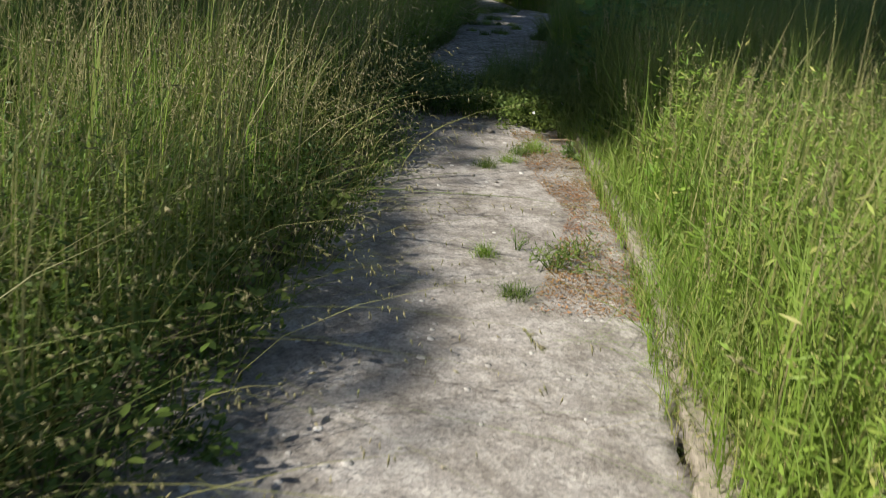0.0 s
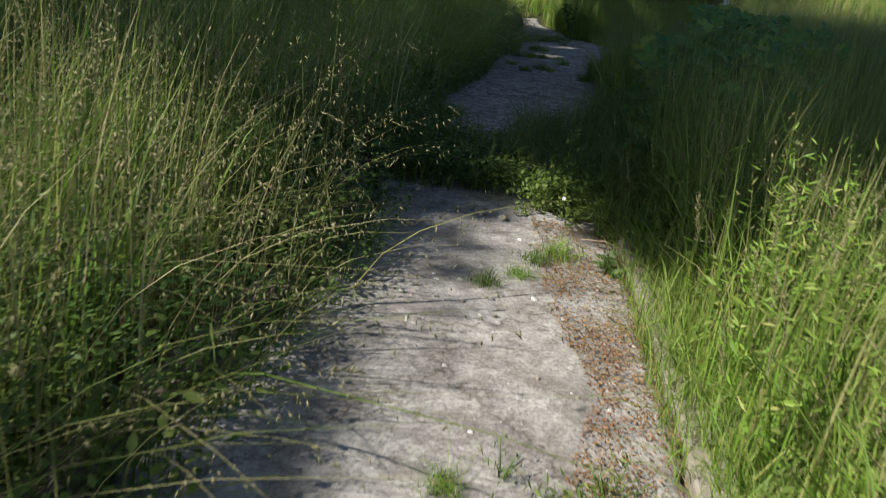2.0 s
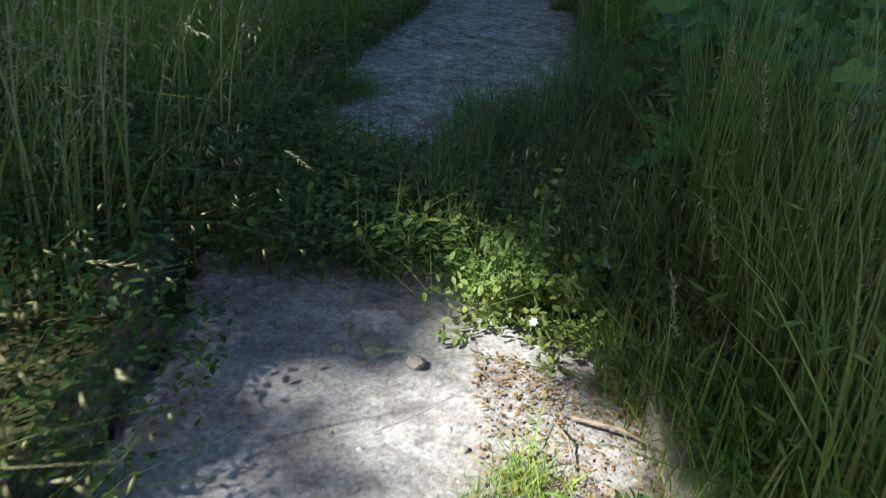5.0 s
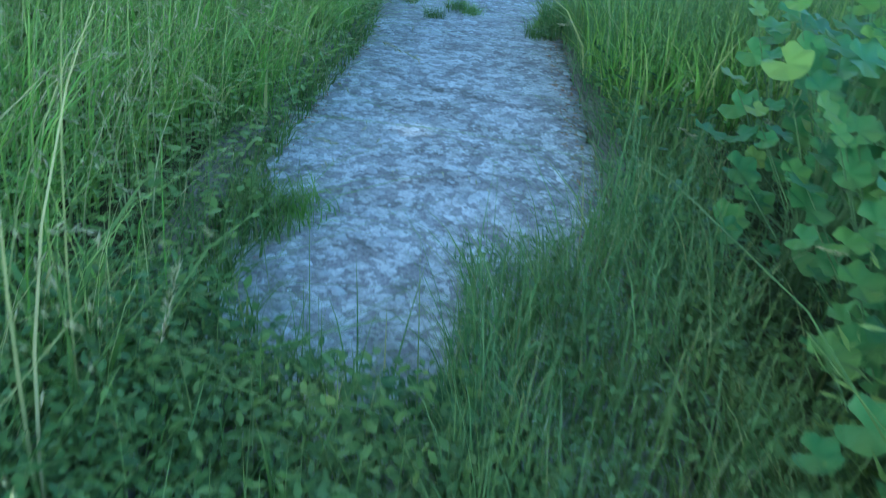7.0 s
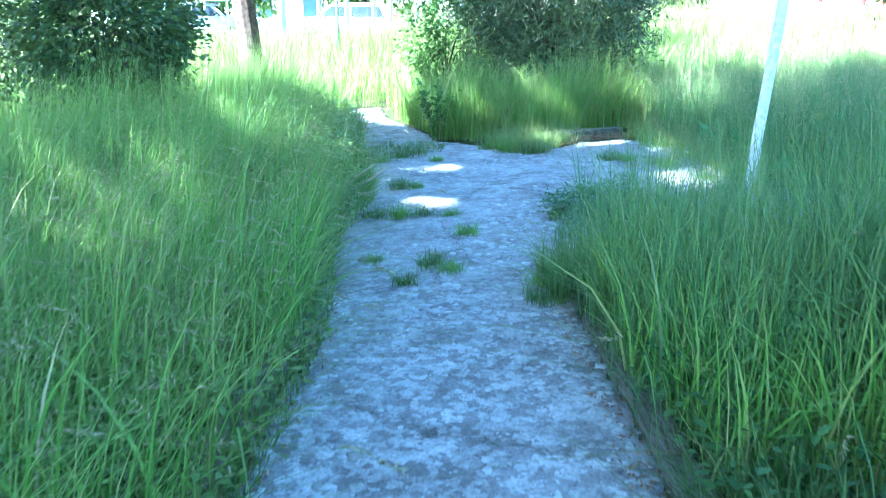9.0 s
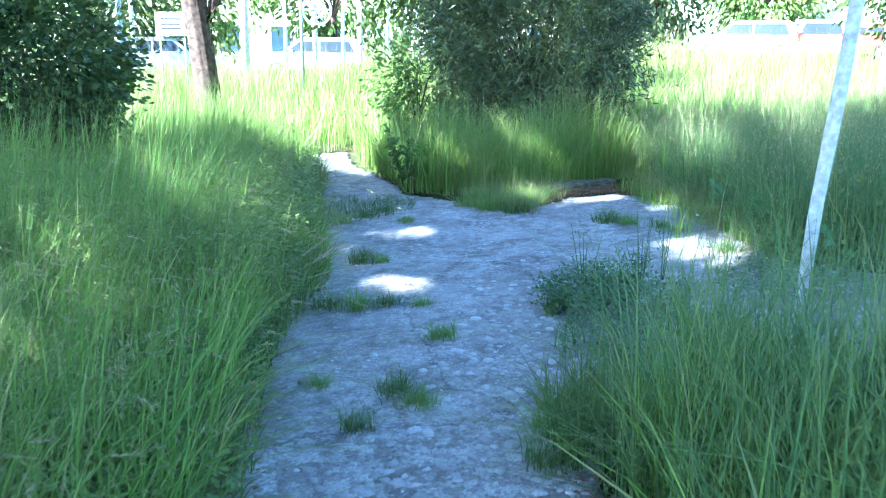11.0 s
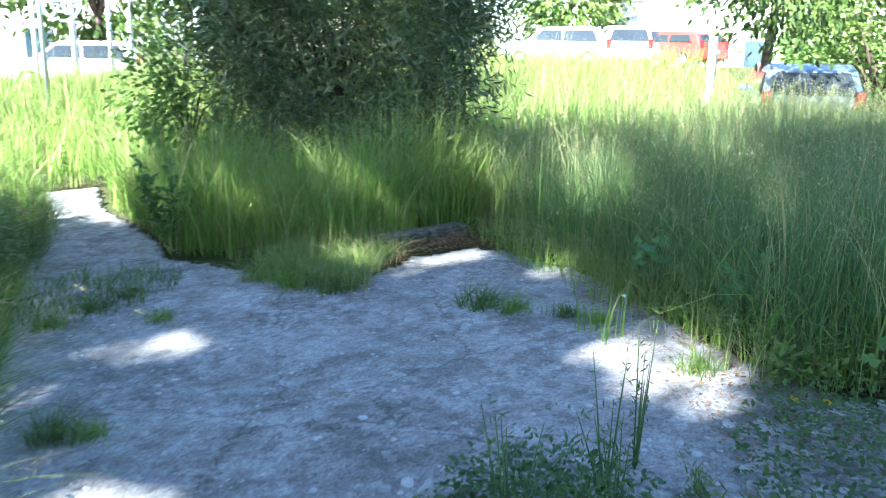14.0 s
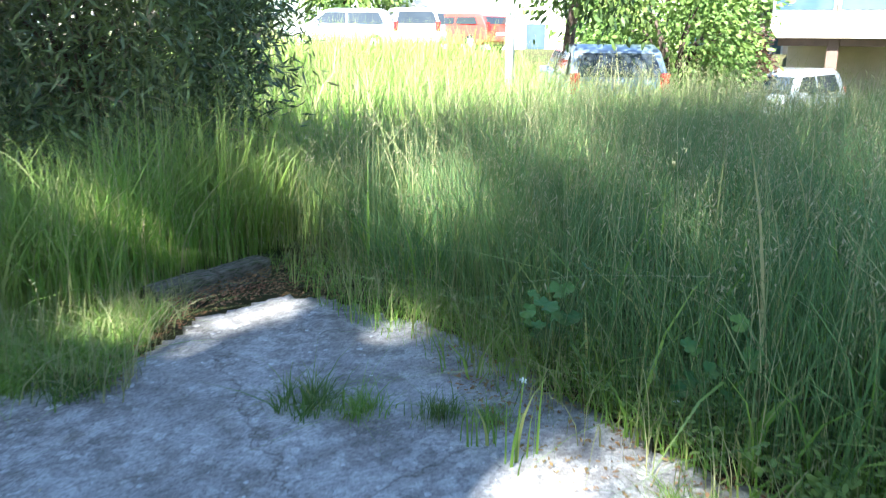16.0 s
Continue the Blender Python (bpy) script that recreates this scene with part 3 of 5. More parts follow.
tree("shade_tree", (-9.8, 4.0), (-2.4, 4.2, 9.6), (5.2, 5.2, 2.2), 42000, (0.17, 0.27, "leaf"), CANOPY, "tall leaning tree that shades the meadow", 0.25, 12, sunny, seed=13)

tree("shade_tree", (-7.8, 4.6), (0.2, 8.2, 9.8), (4.6, 4.8, 2.0), 38000, (0.17, 0.27, "leaf"), CANOPY, "tall leaning tree that shades the far meadow", 0.24, 12, sunny, seed=14)

tree("shade_tree", (-9.6, -7.0), (-8.6, -5.4, 7.2), (4.6, 4.8, 2.0), 38000, (0.17, 0.27, "leaf"), CANOPY, "tall broad tree that shades the oats", 0.24, 12, sunny, seed=15)
# unseen crown, added only to darken the oleander
tree("shade_tree", (-9.2, 11.4), (-4.3, 13.7, 7.6), (3.4, 3.2, 1.7), 24000, (0.17, 0.27, "leaf"), CANOPY, "unseen tall tree added to shade the oleander", 0.2, 12, sunny, seed=16)

# unseen crown, added to put the right verge in shade
tree("shade_tree", (2.5, -9.0), (-2.4, -1.0, 8.0), (3.6, 3.6, 1.7), 30000, (0.17, 0.27, "leaf"), CANOPY, "unseen leaning tree added to shade the verge", 0.14, 6, sunny, seed=17)

# ---- grasses ----
def strip(line, near, far, y0, y1, side):
    """A polygon beside a line: from near to far metres off it, between y0 and y1."""
    ys = np.linspace(y0, y1, 14)
    lx = np.interp(ys, [p[1] for p in line], [p[0] for p in line])
    return [(float(x + side * near), float(y)) for x, y in zip(lx, ys)] + [(float(x + side * far), float(y)) for x, y in zip(lx[::-1], ys[::-1])]


L1 = LEFT_EDGE
R1 = RIGHT_EDGE[:10]
# first stretch, left: tall wild oats over a low leafy layer
def grass(poly, n, height, width, material, bend, label, lean=None, segs=4, keep=0.5, scale=1.6, name="wild_grass", avoid=()):
    pts = clumpy(sample(n, poly, avoid), scale, keep)
    hh = height * (1 + np.array([0.32 * noise.noise((x * 0.9, y * 0.9, 9.0)) + 0.30 * noise.noise((x * 3.1, y * 3.1, 4.0)) for x, y in pts]))
    return stuff(name, blades(name, pts, hh, width, material, bend, lean, segs)[0], label, "grass")


JOINT = [(-0.15, 3.2), (0.5, 2.98), (0.9, 3.08), (1.3, 3.2), (1.3, 3.9), (1.02, 4.22), (0.70, 4.2), (0.44, 4.3), (0.15, 4.5), (-0.15, 4.5)]
CLUMP = [(1.08, 3.5), (1.45, 3.35), (2.0, 3.2), (1.85, 4.9), (1.5, 5.6), (1.36, 5.3), (1.28, 5.0), (0.98, 4.72), (0.95, 4.35)]
# two weights of blade: thin upright stalks and broader arching leaves
grass(strip(L1, 0.05, 2.8, -5, 4.2, -1), 1000, 1.15, 0.0068, STRAW, 0.26, "tall pale upright grass stalks beside the footpath", 0.3, 5)
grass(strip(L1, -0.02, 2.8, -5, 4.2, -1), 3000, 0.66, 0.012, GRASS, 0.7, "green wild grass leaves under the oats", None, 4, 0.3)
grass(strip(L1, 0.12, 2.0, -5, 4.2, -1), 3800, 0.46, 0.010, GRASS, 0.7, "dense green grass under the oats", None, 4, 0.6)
grass(strip(L1, 0.30, 1.6, -5, 3.0, -1), 1500, 0.95, 0.0075, GRASS_LUSH, 0.25, "upright green stalks behind the path's edge", 0.3, 4, 0.6)
grass([(-7, -4), (-1.6, -4), (-2.0, 4), (-2.8, 11), (-7, 12)], 15000, 0.75, 0.012, GRASS, 0.5, "tall grass farther from the path", None, 3, 0.6)
KERBGAP = [(-0.42, 4.3), (0.3, 4.3), (0.2, 5.8), (-0.42, 5.8)]
grass(strip(L1, 0.0, 3.0, 3.9, 10.8, -1), 6500, 0.82, 0.0058, GRASS_LUSH, 0.55, "tall shaded yellow-green stalks beside the kerb", 0.2, 5, 0.4, 1.6, "wild_grass", [KERBGAP])
grass(strip(L1, 0.0, 3.0, 3.9, 10.8, -1), 13000, 0.46, 0.0085, GRASS_LUSH, 0.85, "shaded green grass leaves beside the kerb", None, 4, 0.3, 1.1, "wild_grass", [KERBGAP])
grass(strip(L1, -0.10, 0.25, 3.9, 10.5, -1), 5000, 0.22, 0.006, GRASS, 0.9, "short green grass along the kerb", None, 3, 0.2, 2.2, "verge_grass")
grass(strip(L1, 0.55, 4.5, 10.6, 20.5, -1), 13000, 0.98, 0.006, GRASS_LUSH, 0.38, "tall mixed grass lit at its tips", 0.4, 4, 0.45)
grass(strip(L1, -0.12, 0.6, 10.3, 20.5, -1), 5500, 0.36, 0.007, GRASS, 0.75, "arching grass beside the junction", 0.4, 4, 0.35)
grass(strip(L1, 0.5, 4.5, 10.6, 18, -1), 6000, 0.70, 0.010, GRASS_BLUE, 0.7, "broad green leaves among the tall grass", 0.3, 4, 0.3)
grass([(1.86, 2.75), (2.5, 2.4), (2.3, 3.6), (1.8, 3.5)], 1300, 0.46, 0.007, GRASS, 0.7, "dark grass over the kerb", None, 4, 0.6)
grass(JOINT, 2400, 0.30, 0.0045, GRASS, 0.9, "tuft of grass growing across a joint of the path", None, 4, 0.5)
grass(CLUMP, 1300, 0.46, 0.0045, GRASS_BLUE, 0.35, "thin upright shaded grass spreading over the kerb", None, 4, 0.3)
grass(CLUMP, 2800, 0.34, 0.0045, GRASS, 0.5, "grass clump spreading over the kerb", None, 4, 0.5)
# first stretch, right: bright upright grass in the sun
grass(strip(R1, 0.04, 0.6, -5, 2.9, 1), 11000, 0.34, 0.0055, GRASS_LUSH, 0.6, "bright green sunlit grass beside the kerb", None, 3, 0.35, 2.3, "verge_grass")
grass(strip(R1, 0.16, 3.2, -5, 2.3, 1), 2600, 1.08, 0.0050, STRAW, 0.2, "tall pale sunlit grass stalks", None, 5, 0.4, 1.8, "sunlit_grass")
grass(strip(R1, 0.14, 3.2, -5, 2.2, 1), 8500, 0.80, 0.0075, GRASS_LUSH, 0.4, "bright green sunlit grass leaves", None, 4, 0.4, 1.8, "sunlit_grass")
# darker grass material past the sunny part, so the colour carries some of the shade
grass(strip(R1, 0.2, 2.0, 1.8, 3.9, 1), 7500, 0.98, 0.0050, GRASS, 0.2, "tall upright green grass, coloured darker for shade", None, 5, 0.4, 1.8)
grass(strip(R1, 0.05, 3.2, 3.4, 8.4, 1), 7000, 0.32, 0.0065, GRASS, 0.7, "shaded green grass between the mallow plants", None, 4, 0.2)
grass(strip(R1, 0.16, 0.45, 5.6, 8.6, 1), 2600, 0.30, 0.006, GRASS, 0.8, "grass arching over the kerb", None, 4, 0.3, 2.0, "verge_grass")
grass([(1.25, 7.6), (1.15, 8.4), (1.7, 8.95), (3.5, 8.6), (5, 8.3), (5, 6.6), (1.6, 6.9)], 7000, 0.98, 0.0055, GRASS_BLUE, 0.4, "tall shaded grass round the leaning post", None, 4, 0.4)
grass([(1.3, 7.4), (1.25, 8.4), (1.7, 8.95), (3.5, 8.6), (5, 8.3), (5, 6.6), (1.5, 6.6)], 7500, 0.72, 0.007, GRASS_LUSH, 0.5, "yellow-green grass round the leaning post", None, 4, 0.4, 1.3)
grass([(1.05, 8.4), (0.95, 8.9), (1.2, 9.2), (1.9, 9.0)], 1400, 0.30, 0.006, GRASS, 0.7, "grass at the path's corner", None, 4, 0.5)
grass([(1.05, 9.6), (1.4, 9.1), (2.3, 9.2), (2.3, 10.1), (1.9, 10.6), (1.25, 10.35)], 800, 0.22, 0.006, GRASS_BLUE, 0.7, "grass clump on the path's corner", None, 4, 0.1, 2.6)
grass([(1.6, 9.0), (3.6, 8.6), (3.6, 9.4), (2.2, 9.9)], 360, 0.62, 0.005, GRASS_BLUE, 0.45, "sparse tall stems before the junction", None, 5, 0.0, 2.6)
FIELD = [(2.98, 11.6), (2.86, 12.3), (2.82, 13.7), (2.68, 14.3), (2.62, 15.7), (2.5, 16.2), (4.0, 17.5), (9, 21), (12, 20), (12, 11), (4.9, 10.6), (3.7, 11.1)]
p = sample(64000, FIELD)
p = p[rng.uniform(0, 1, len(p)) < np.clip(1.35 - (np.hypot(p[:, 0] - 2.9, p[:, 1] - 12.5) / 9), 0.25, 1)]
hh = 0.84 * (1 + 0.3 * np.array([noise.noise((x * 0.8, y * 0.8, 9.0)) for x, y in p]))
stuff("meadow_grass", blades("meadow_grass", p, hh, 0.0045, GRASS_BLUE, 0.5, None, 4)[0], "dense tall fine meadow grass", "grass")
grass(FIELD, 5000, 0.98, 0.0045, STRAW, 0.35, "thin pale stalks in the meadow", None, 5, 0.3, 0.9, "meadow_grass")
grass(FIELD, 11000, 0.62, 0.011, GRASS_LUSH, 0.8, "broad green leaves low in the meadow", None, 4, 0.2, 1.2, "meadow_grass")
grass(strip([(3.0, 11.4), (2.84, 12.3), (2.80, 13.7), (2.6, 14.2)], -0.06, 0.30, 11.4, 14.2, 1), 3000, 0.22, 0.006, GRASS_LUSH, 0.8, "short yellow-green grass at the meadow's edge", None, 3, 0.1, 2.5, "verge_grass")
ISLAND = [(-0.3, 15.7), (0.58, 15.05), (1.1, 14.95), (1.5, 15.4), (2.6, 16.1), (3.4, 17.6), (3, 18.6), (-0.5, 18.6), (-1.4, 18.6), (-0.5, 16.4)]
grass(ISLAND, 15000, 0.92, 0.0065, GRASS_LUSH, 0.5, "tall green grass in front of the shrub", None, 4, 0.5, 1.6, "island_grass")
grass(ISLAND, 2600, 0.95, 0.005, STRAW, 0.35, "pale stalks in front of the shrub", None, 4, 0.2, 1.6, "island_grass")
grass([(0.45, 14.75), (0.64, 14.25), (1.15, 13.95), (1.55, 14.9), (0.9, 15.2)], 2600, 0.17, 0.008, GRASS_LUSH, 0.8, "short sunlit grass at the island's tip", None, 3, 0.4, 2.0, "verge_grass")
# growth over the kerbs
grass(strip(L1, -0.16, 0.15, -5, 2.6, -1), 1700, 0.30, 0.0055, GRASS, 0.9, "dark grass hanging over the shaded kerb", 0.2, 4, 0.1, 2.4, "verge_grass")
grass(strip(R1, 0.1, 2.4, -5, 2.2, 1), 4500, 0.42, 0.0055, STRAW, 0.6, "dry yellow grass low in the sunny verge", None, 3, 0.2, 1.6, "sunlit_grass")
grass(strip(R1, -0.08, 0.26, -1.2, 3.1, 1), 3400, 0.24, 0.0045, GRASS_LUSH, 0.75, "short bright grass creeping over the kerb", None, 3, 0.25, 2.6, "verge_grass")
grass(strip(R1, -0.06, 0.22, -1.6, 3.0, 1), 1800, 0.20, 0.0035, STRAW, 0.8, "dry straw lying over the kerb", None, 3, 0.2, 2.4, "verge_grass")
grass(strip(R1, -0.02, 0.30, 4.8, 8.5, 1), 700, 0.30, 0.0045, GRASS_BLUE, 0.9, "shaded grass hanging over the mossy kerb", 3.0, 4, 0.25, 2.2, "verge_grass")
grass([(-1.3, 14.0), (-0.7, 13.7), (-0.1, 14.3), (-0.1, 14.9), (-0.6, 15.3), (-1.4, 14.9)], 1500, 0.16, 0.005, GRASS, 0.8, "low grass spreading across the narrow path", None, 3, 0.15, 2.4, "verge_grass")
grass(strip(L1, -0.14, 0.22, 11.0, 14.5, -1), 2200, 0.28, 0.0045, GRASS_LUSH, 0.8, "yellow-green grass hanging over the path's edge", 0.2, 4, 0.3, 2.2, "verge_grass")
# ragged foot of the meadow, creeping over the slab
EDGE = [(3.0, 11.4), (2.84, 12.3), (2.80, 13.7), (2.66, 14.2), (2.6, 15.7)]
grass(strip(EDGE, -0.34, 0.15, 12.9, 15.7, 1), 1500, 0.24, 0.0042, GRASS_LUSH, 0.8, "ragged tufts creeping over the slab", None, 3, -0.05, 3.4, "verge_grass")
grass(strip(EDGE, -0.22, 0.2, 11.6, 15.7, 1), 1300, 0.34, 0.0035, STRAW, 0.7, "dry straw at the meadow's foot", None, 4, 0.0, 3.0, "verge_grass")
grass([(0.3, 14.5), (0.6, 14.1), (1.2, 13.75), (1.75, 15.1), (1.3, 15.3)], 1200, 0.30, 0.004, STRAW, 0.8, "dry straw round the island's tip", None, 4, 0.1, 2.6, "verge_grass")
grass(strip(L1, 1.0, 4.5, 12.8, 18.5, -1), 7000, 1.22, 0.0065, GRASS_LUSH, 0.35, "very tall pale grass behind the verge", 0.4, 4, 0.4, 1.2)
# far sunlit meadow
FAR = [(-14, 19), (-9, 34), (12, 34), (14, 22), (9, 19.5), (3.5, 17.2), (-0.2, 18.2), (-1.3, 18.9), (-1.7, 19.9), (-2.7, 19.9), (-1.9, 17.8), (-14, 16)]
grass(FAR, 42000, 0.78, 0.015, GRASS_LUSH, 0.5, "sunlit pale meadow grass in the distance", None, 3, 0.6, 0.7, "meadow_grass", [SLAB])
grass(FAR, 15000, 0.95, 0.012, STRAW, 0.4, "dry pale stalks in the distant meadow", None, 3, 0.4, 0.7, "meadow_grass", [SLAB])
grass([(9, 10), (22, 6), (30, 20), (16, 30), (9, 22)], 12000, 0.75, 0.015, GRASS_LUSH, 0.5, "sunlit meadow grass before the parked cars", None, 3, 0.6, 0.7, "meadow_grass")


def oats(pts, height, n_seed, lean, label, droop=1.0):
    """Flowering stems with drooping husks."""
    me, tips, d = blades("oat_stems", pts, height, 0.0054, STRAW, 0.55 * droop, lean, 6, 0.22)
    stuff("oat_stems", me, label, "grass")
    co = np.zeros(len(me.vertices) * 3, np.float32)
    me.vertices.foreach_get("co", co)
    co = co.reshape(len(pts), 13, 3)
    pos, axis = [], []
    for s in range(n_seed):
        t = rng.uniform(3.6, 6.0, len(pts))
        lo = np.minimum(t.astype(int), 5)
        fr = (t - lo)[:, None]
        a = co[np.arange(len(pts)), 2 * lo]
        b = co[np.arange(len(pts)), np.minimum(2 * lo + 2, 12)]
        out = rng.normal(size=(len(pts), 3)) * 0.022
        out[:, 2] = -np.abs(out[:, 2]) * 0.8
        pos.append(a + (b - a) * fr + out)
        ax_ = rng.normal(size=(len(pts), 3)) * 0.35
        ax_[:, :2] += d * 0.4
        ax_[:, 2] -= 0.8
        axis.append(ax_)
    me = scatter("oat_husks", SPIKE_V, SPIKE_F, np.concatenate(pos), np.concatenate(axis), rng.uniform(0.02, 0.036, len(pts) * n_seed), SEED)
    stuff("oat_husks", me, "pale drooping oat husks on dry stems", "grass")


oats(sample(620, strip(L1, 0.05, 2.2, -4.2, 3.6, -1)), 1.18, 15, 0.2, "straw-coloured upright oat stems", 0.45)
oats(sample(190, strip(L1, 0.0, 1.2, -4.2, 3.2, -1)), 1.05, 15, 0.2, "straw-coloured oat stems arching over the footpath", 1.1)
oats(sample(90, strip(L1, -0.25, 0.25, -3.2, 1.2, -1)), 0.78, 12, 0.1, "bent dry oat stems hanging over the path", 2.4)
oats(sample(480, strip(L1, 0.15, 2.4, 4.6, 11, -1)), 0.80, 11, 0.2, "pale grass stems in the shade")
oats(sample(330, strip(L1, 0.2, 3.5, 11, 17, -1)), 1.0, 12, 0.4, "pale seed stems lit by the sun")
oats(sample(420, strip(R1, 0.25, 2.6, -4, 4, 1)), 1.02, 12, None, "flowering grass stems in the sun", 0.45)
oats(sample(3600, FIELD), 1.08, 18, None, "fine flowering stems in the meadow", 0.7)
oats(sample(50, [(0.9, 14.5), (1.4, 15), (2.6, 16.2), (0.5, 16), (0, 15.8)]), 0.85, 8, None, "pale stems at the island's edge", 0.8)


def spikes(pts, height, label):
    """Upright stems with a dense cylindrical flower head."""
    me, tips, d = blades("spike_stems", pts, height, 0.004, STRAW, 0.22, None, 5, 0.2)
    stuff("spike_stems", me, label, "grass")
    n = 44
    pos = np.repeat(tips, n, 0)
    t = np.tile(np.linspace(-0.15, 0.02, n), len(pts))
    pos = pos + np.stack([d[:, 0].repeat(n) * t * 0.25, d[:, 1].repeat(n) * t * 0.25, t], 1)
    axis = rng.normal(size=pos.shape) * 0.6
    axis[:, 2] = 0.9
    stuff("spike_heads", scatter("spike_heads", SPIKE_V, SPIKE_F, pos, axis, 0.021, SEED), "dense pale green grass flower heads", "grass")


spikes(np.array([(2.62, 0.75), (2.75, 0.4), (2.9, -0.2), (2.72, 1.2), (3.0, 0.9), (2.85, -0.9), (3.1, -0.4), (2.58, 1.7), (3.3, 0.2), (2.8, 2.1), (3.1, 1.6)]), 0.86, "upright spike grass beside the kerb")
spikes(sample(300, strip(R1, 0.15, 1.8, -4, 4, 1)), 0.92, "upright spike grass in the sunny verge")
spikes(sample(90, strip(L1, 0.3, 2.4, -4, 4, -1)), 0.95, "spike grass among the oats")

def brome(pts, height, label):
    """Nodding stems that end in one pale tassel each."""
    me, tips, d = blades("brome_stems", pts, height, 0.0035, STRAW, 0.75, 0.5, 5, 0.25)
    stuff("brome_stems", me, label, "grass")
    n = 12
    t = np.tile(np.linspace(0, 0.075, n), len(pts))
    pos = np.repeat(tips, n, 0) + np.stack([d[:, 0].repeat(n) * t, d[:, 1].repeat(n) * t, -0.35 * t], 1)
    axis = rng.normal(size=pos.shape) * 0.3
    axis[:, :2] += d.repeat(n, 0) * 0.8
    axis[:, 2] -= 0.3
    stuff("brome_heads", scatter("brome_heads", SPIKE_V, SPIKE_F, pos, axis, rng.uniform(0.022, 0.038, len(pos)), SEED), "pale nodding grass tassels", "grass")


brome(sample(240, strip(L1, 0.1, 2.2, 4.4, 11, -1)), 0.72, "thin stems with pale tassels in the shade")
brome(sample(130, strip(L1, 0.2, 2.5, -3, 4, -1)), 0.95, "thin stems with pale tassels among the oats")
brome(sample(110, strip(R1, 0.3, 2.4, 3.2, 9, 1)), 0.70, "thin stems with pale tassels beside the mallows")
brome(sample(260, strip(L1, 0.4, 3.5, 11, 17, -1)), 0.85, "thin stems with sunlit tassels")

# ---- low leafy herbs ----
def herb_carpet(n, poly, height, size, material, label, avoid=(), dens=0.35):
    pts = clumpy(sample(n, poly, avoid, True), 1.9, dens)
    h = rng.uniform(0.02, 1, len(pts)) ** 0.7 * height
    pos = np.stack([pts[:, 0], pts[:, 1], gz(pts[:, 0], pts[:, 1]) + h], 1)
    axis = rng.normal(size=pos.shape)
    axis[:, 2] = rng.uniform(-0.2, 0.7, len(pts))
    nrm = np.tile(np.array([[0, 0, 1.0]]), (len(pts), 1))
    stuff("low_herbs", scatter("low_herbs", LEAF_V, LEAF_F, pos, axis, rng.uniform(size * 0.6, size * 1.4, len(pts)), material, normal=nrm), label, "herbs")


herb_carpet(44000, strip(L1, -0.10, 1.9, -5, 4.2, -1), 0.42, 0.033, HERB, "low dark green herbs under the oats")
herb_carpet(6500, strip(L1, -0.24, 0.12, -5, 2.7, -1), 0.16, 0.030, HERB, "low dark herbs creeping over the path's edge", dens=0.15)
herb_carpet(9000, strip(L1, -0.15, 1.3, 3.8, 11, -1), 0.28, 0.042, HERB_LIGHT, "low green herbs along the kerb")
herb_carpet(13000, strip(L1, -0.08, 1.5, 10.2, 16, -1), 0.62, 0.045, HERB_LIGHT, "green weeds beside the junction")
herb_carpet(7000, strip(R1, 0.0, 1.6, 2.2, 8.4, 1), 0.28, 0.045, HERB, "low green herbs beside the kerb")
herb_carpet(5000, strip(R1, 0.1, 1.6, -5, 2.6, 1), 0.35, 0.04, HERB_LIGHT, "light green herbs in the sunny verge")
herb_carpet(8000, JOINT, 0.20, 0.036, HERB, "herbs growing across a joint of the footpath", dens=0.5)
herb_carpet(3000, JOINT, 0.24, 0.04, HERB_LIGHT, "light green herbs across a joint of the footpath", dens=0.3)
herb_carpet(3800, CLUMP, 0.30, 0.028, HERB, "dark herbs spreading over the kerb", dens=0.6)
herb_carpet(3600, strip(L1, -0.35, 1.2, -5, 0.2, -1), 0.36, 0.05, HERB_LIGHT, "light green weeds among the oats", dens=0.2)
herb_carpet(2600, [(1.1, 9.6), (1.5, 9.3), (2.0, 9.6), (1.85, 10.5), (1.3, 10.5)], 0.18, 0.028, HERB, "clover-like weeds on the path's corner", dens=0.5)
herb_carpet(4200, [(1.0, 10.7), (1.2, 10.3), (1.75, 10.05), (2.0, 10.6), (1.6, 11.2), (1.3, 11.1)], 0.17, 0.03, HERB, "dense low weeds on the path's corner", dens=0.4)
herb_carpet(3200, [(2.2, 10.5), (3.4, 10.3), (3.3, 11.3), (2.7, 11.5), (2.3, 11.1)], 0.14, 0.03, HERB, "low weeds beside the path's corner", dens=0.4)
herb_carpet(1500, [(2.75, 11.4), (3.3, 11.2), (3.2, 13), (2.8, 12.9)], 0.22, 0.032, HERB_LIGHT, "leafy weeds at the meadow's foot")


def stalks(n, poly, height, size, material, label, dens=0.4):
    """Leafy upright stalks: narrow leaves pointing up and out at all heights."""
    pts = clumpy(sample(n // 16, poly), 1.8, dens)
    hh = height * rng.uniform(0.6, 1.1, len(pts))
    stuff("stalk_stems", blades("stalk_stems", pts, hh, 0.006, material, 0.12, None, 3, 0.05)[0], label, "herbs")
    pts, hh = np.repeat(pts, 20, 0), np.repeat(hh, 20)
    t = rng.uniform(0.12, 1.0, len(pts))
    pos = np.stack([pts[:, 0], pts[:, 1], gz(pts[:, 0], pts[:, 1]) + t * hh], 1) + rng.normal(size=(len(pts), 3)) * 0.012
    axis = rng.normal(size=pos.shape)
    axis[:, 2] = rng.uniform(0.1, 1.0, len(pts))
    stuff("stalk_leaves", scatter("stalk_leaves", LANCE_V, LANCE_F, pos, axis, rng.uniform(size * 0.6, size * 1.3, len(pts)) * (1.2 - 0.6 * t), material), label, "herbs")


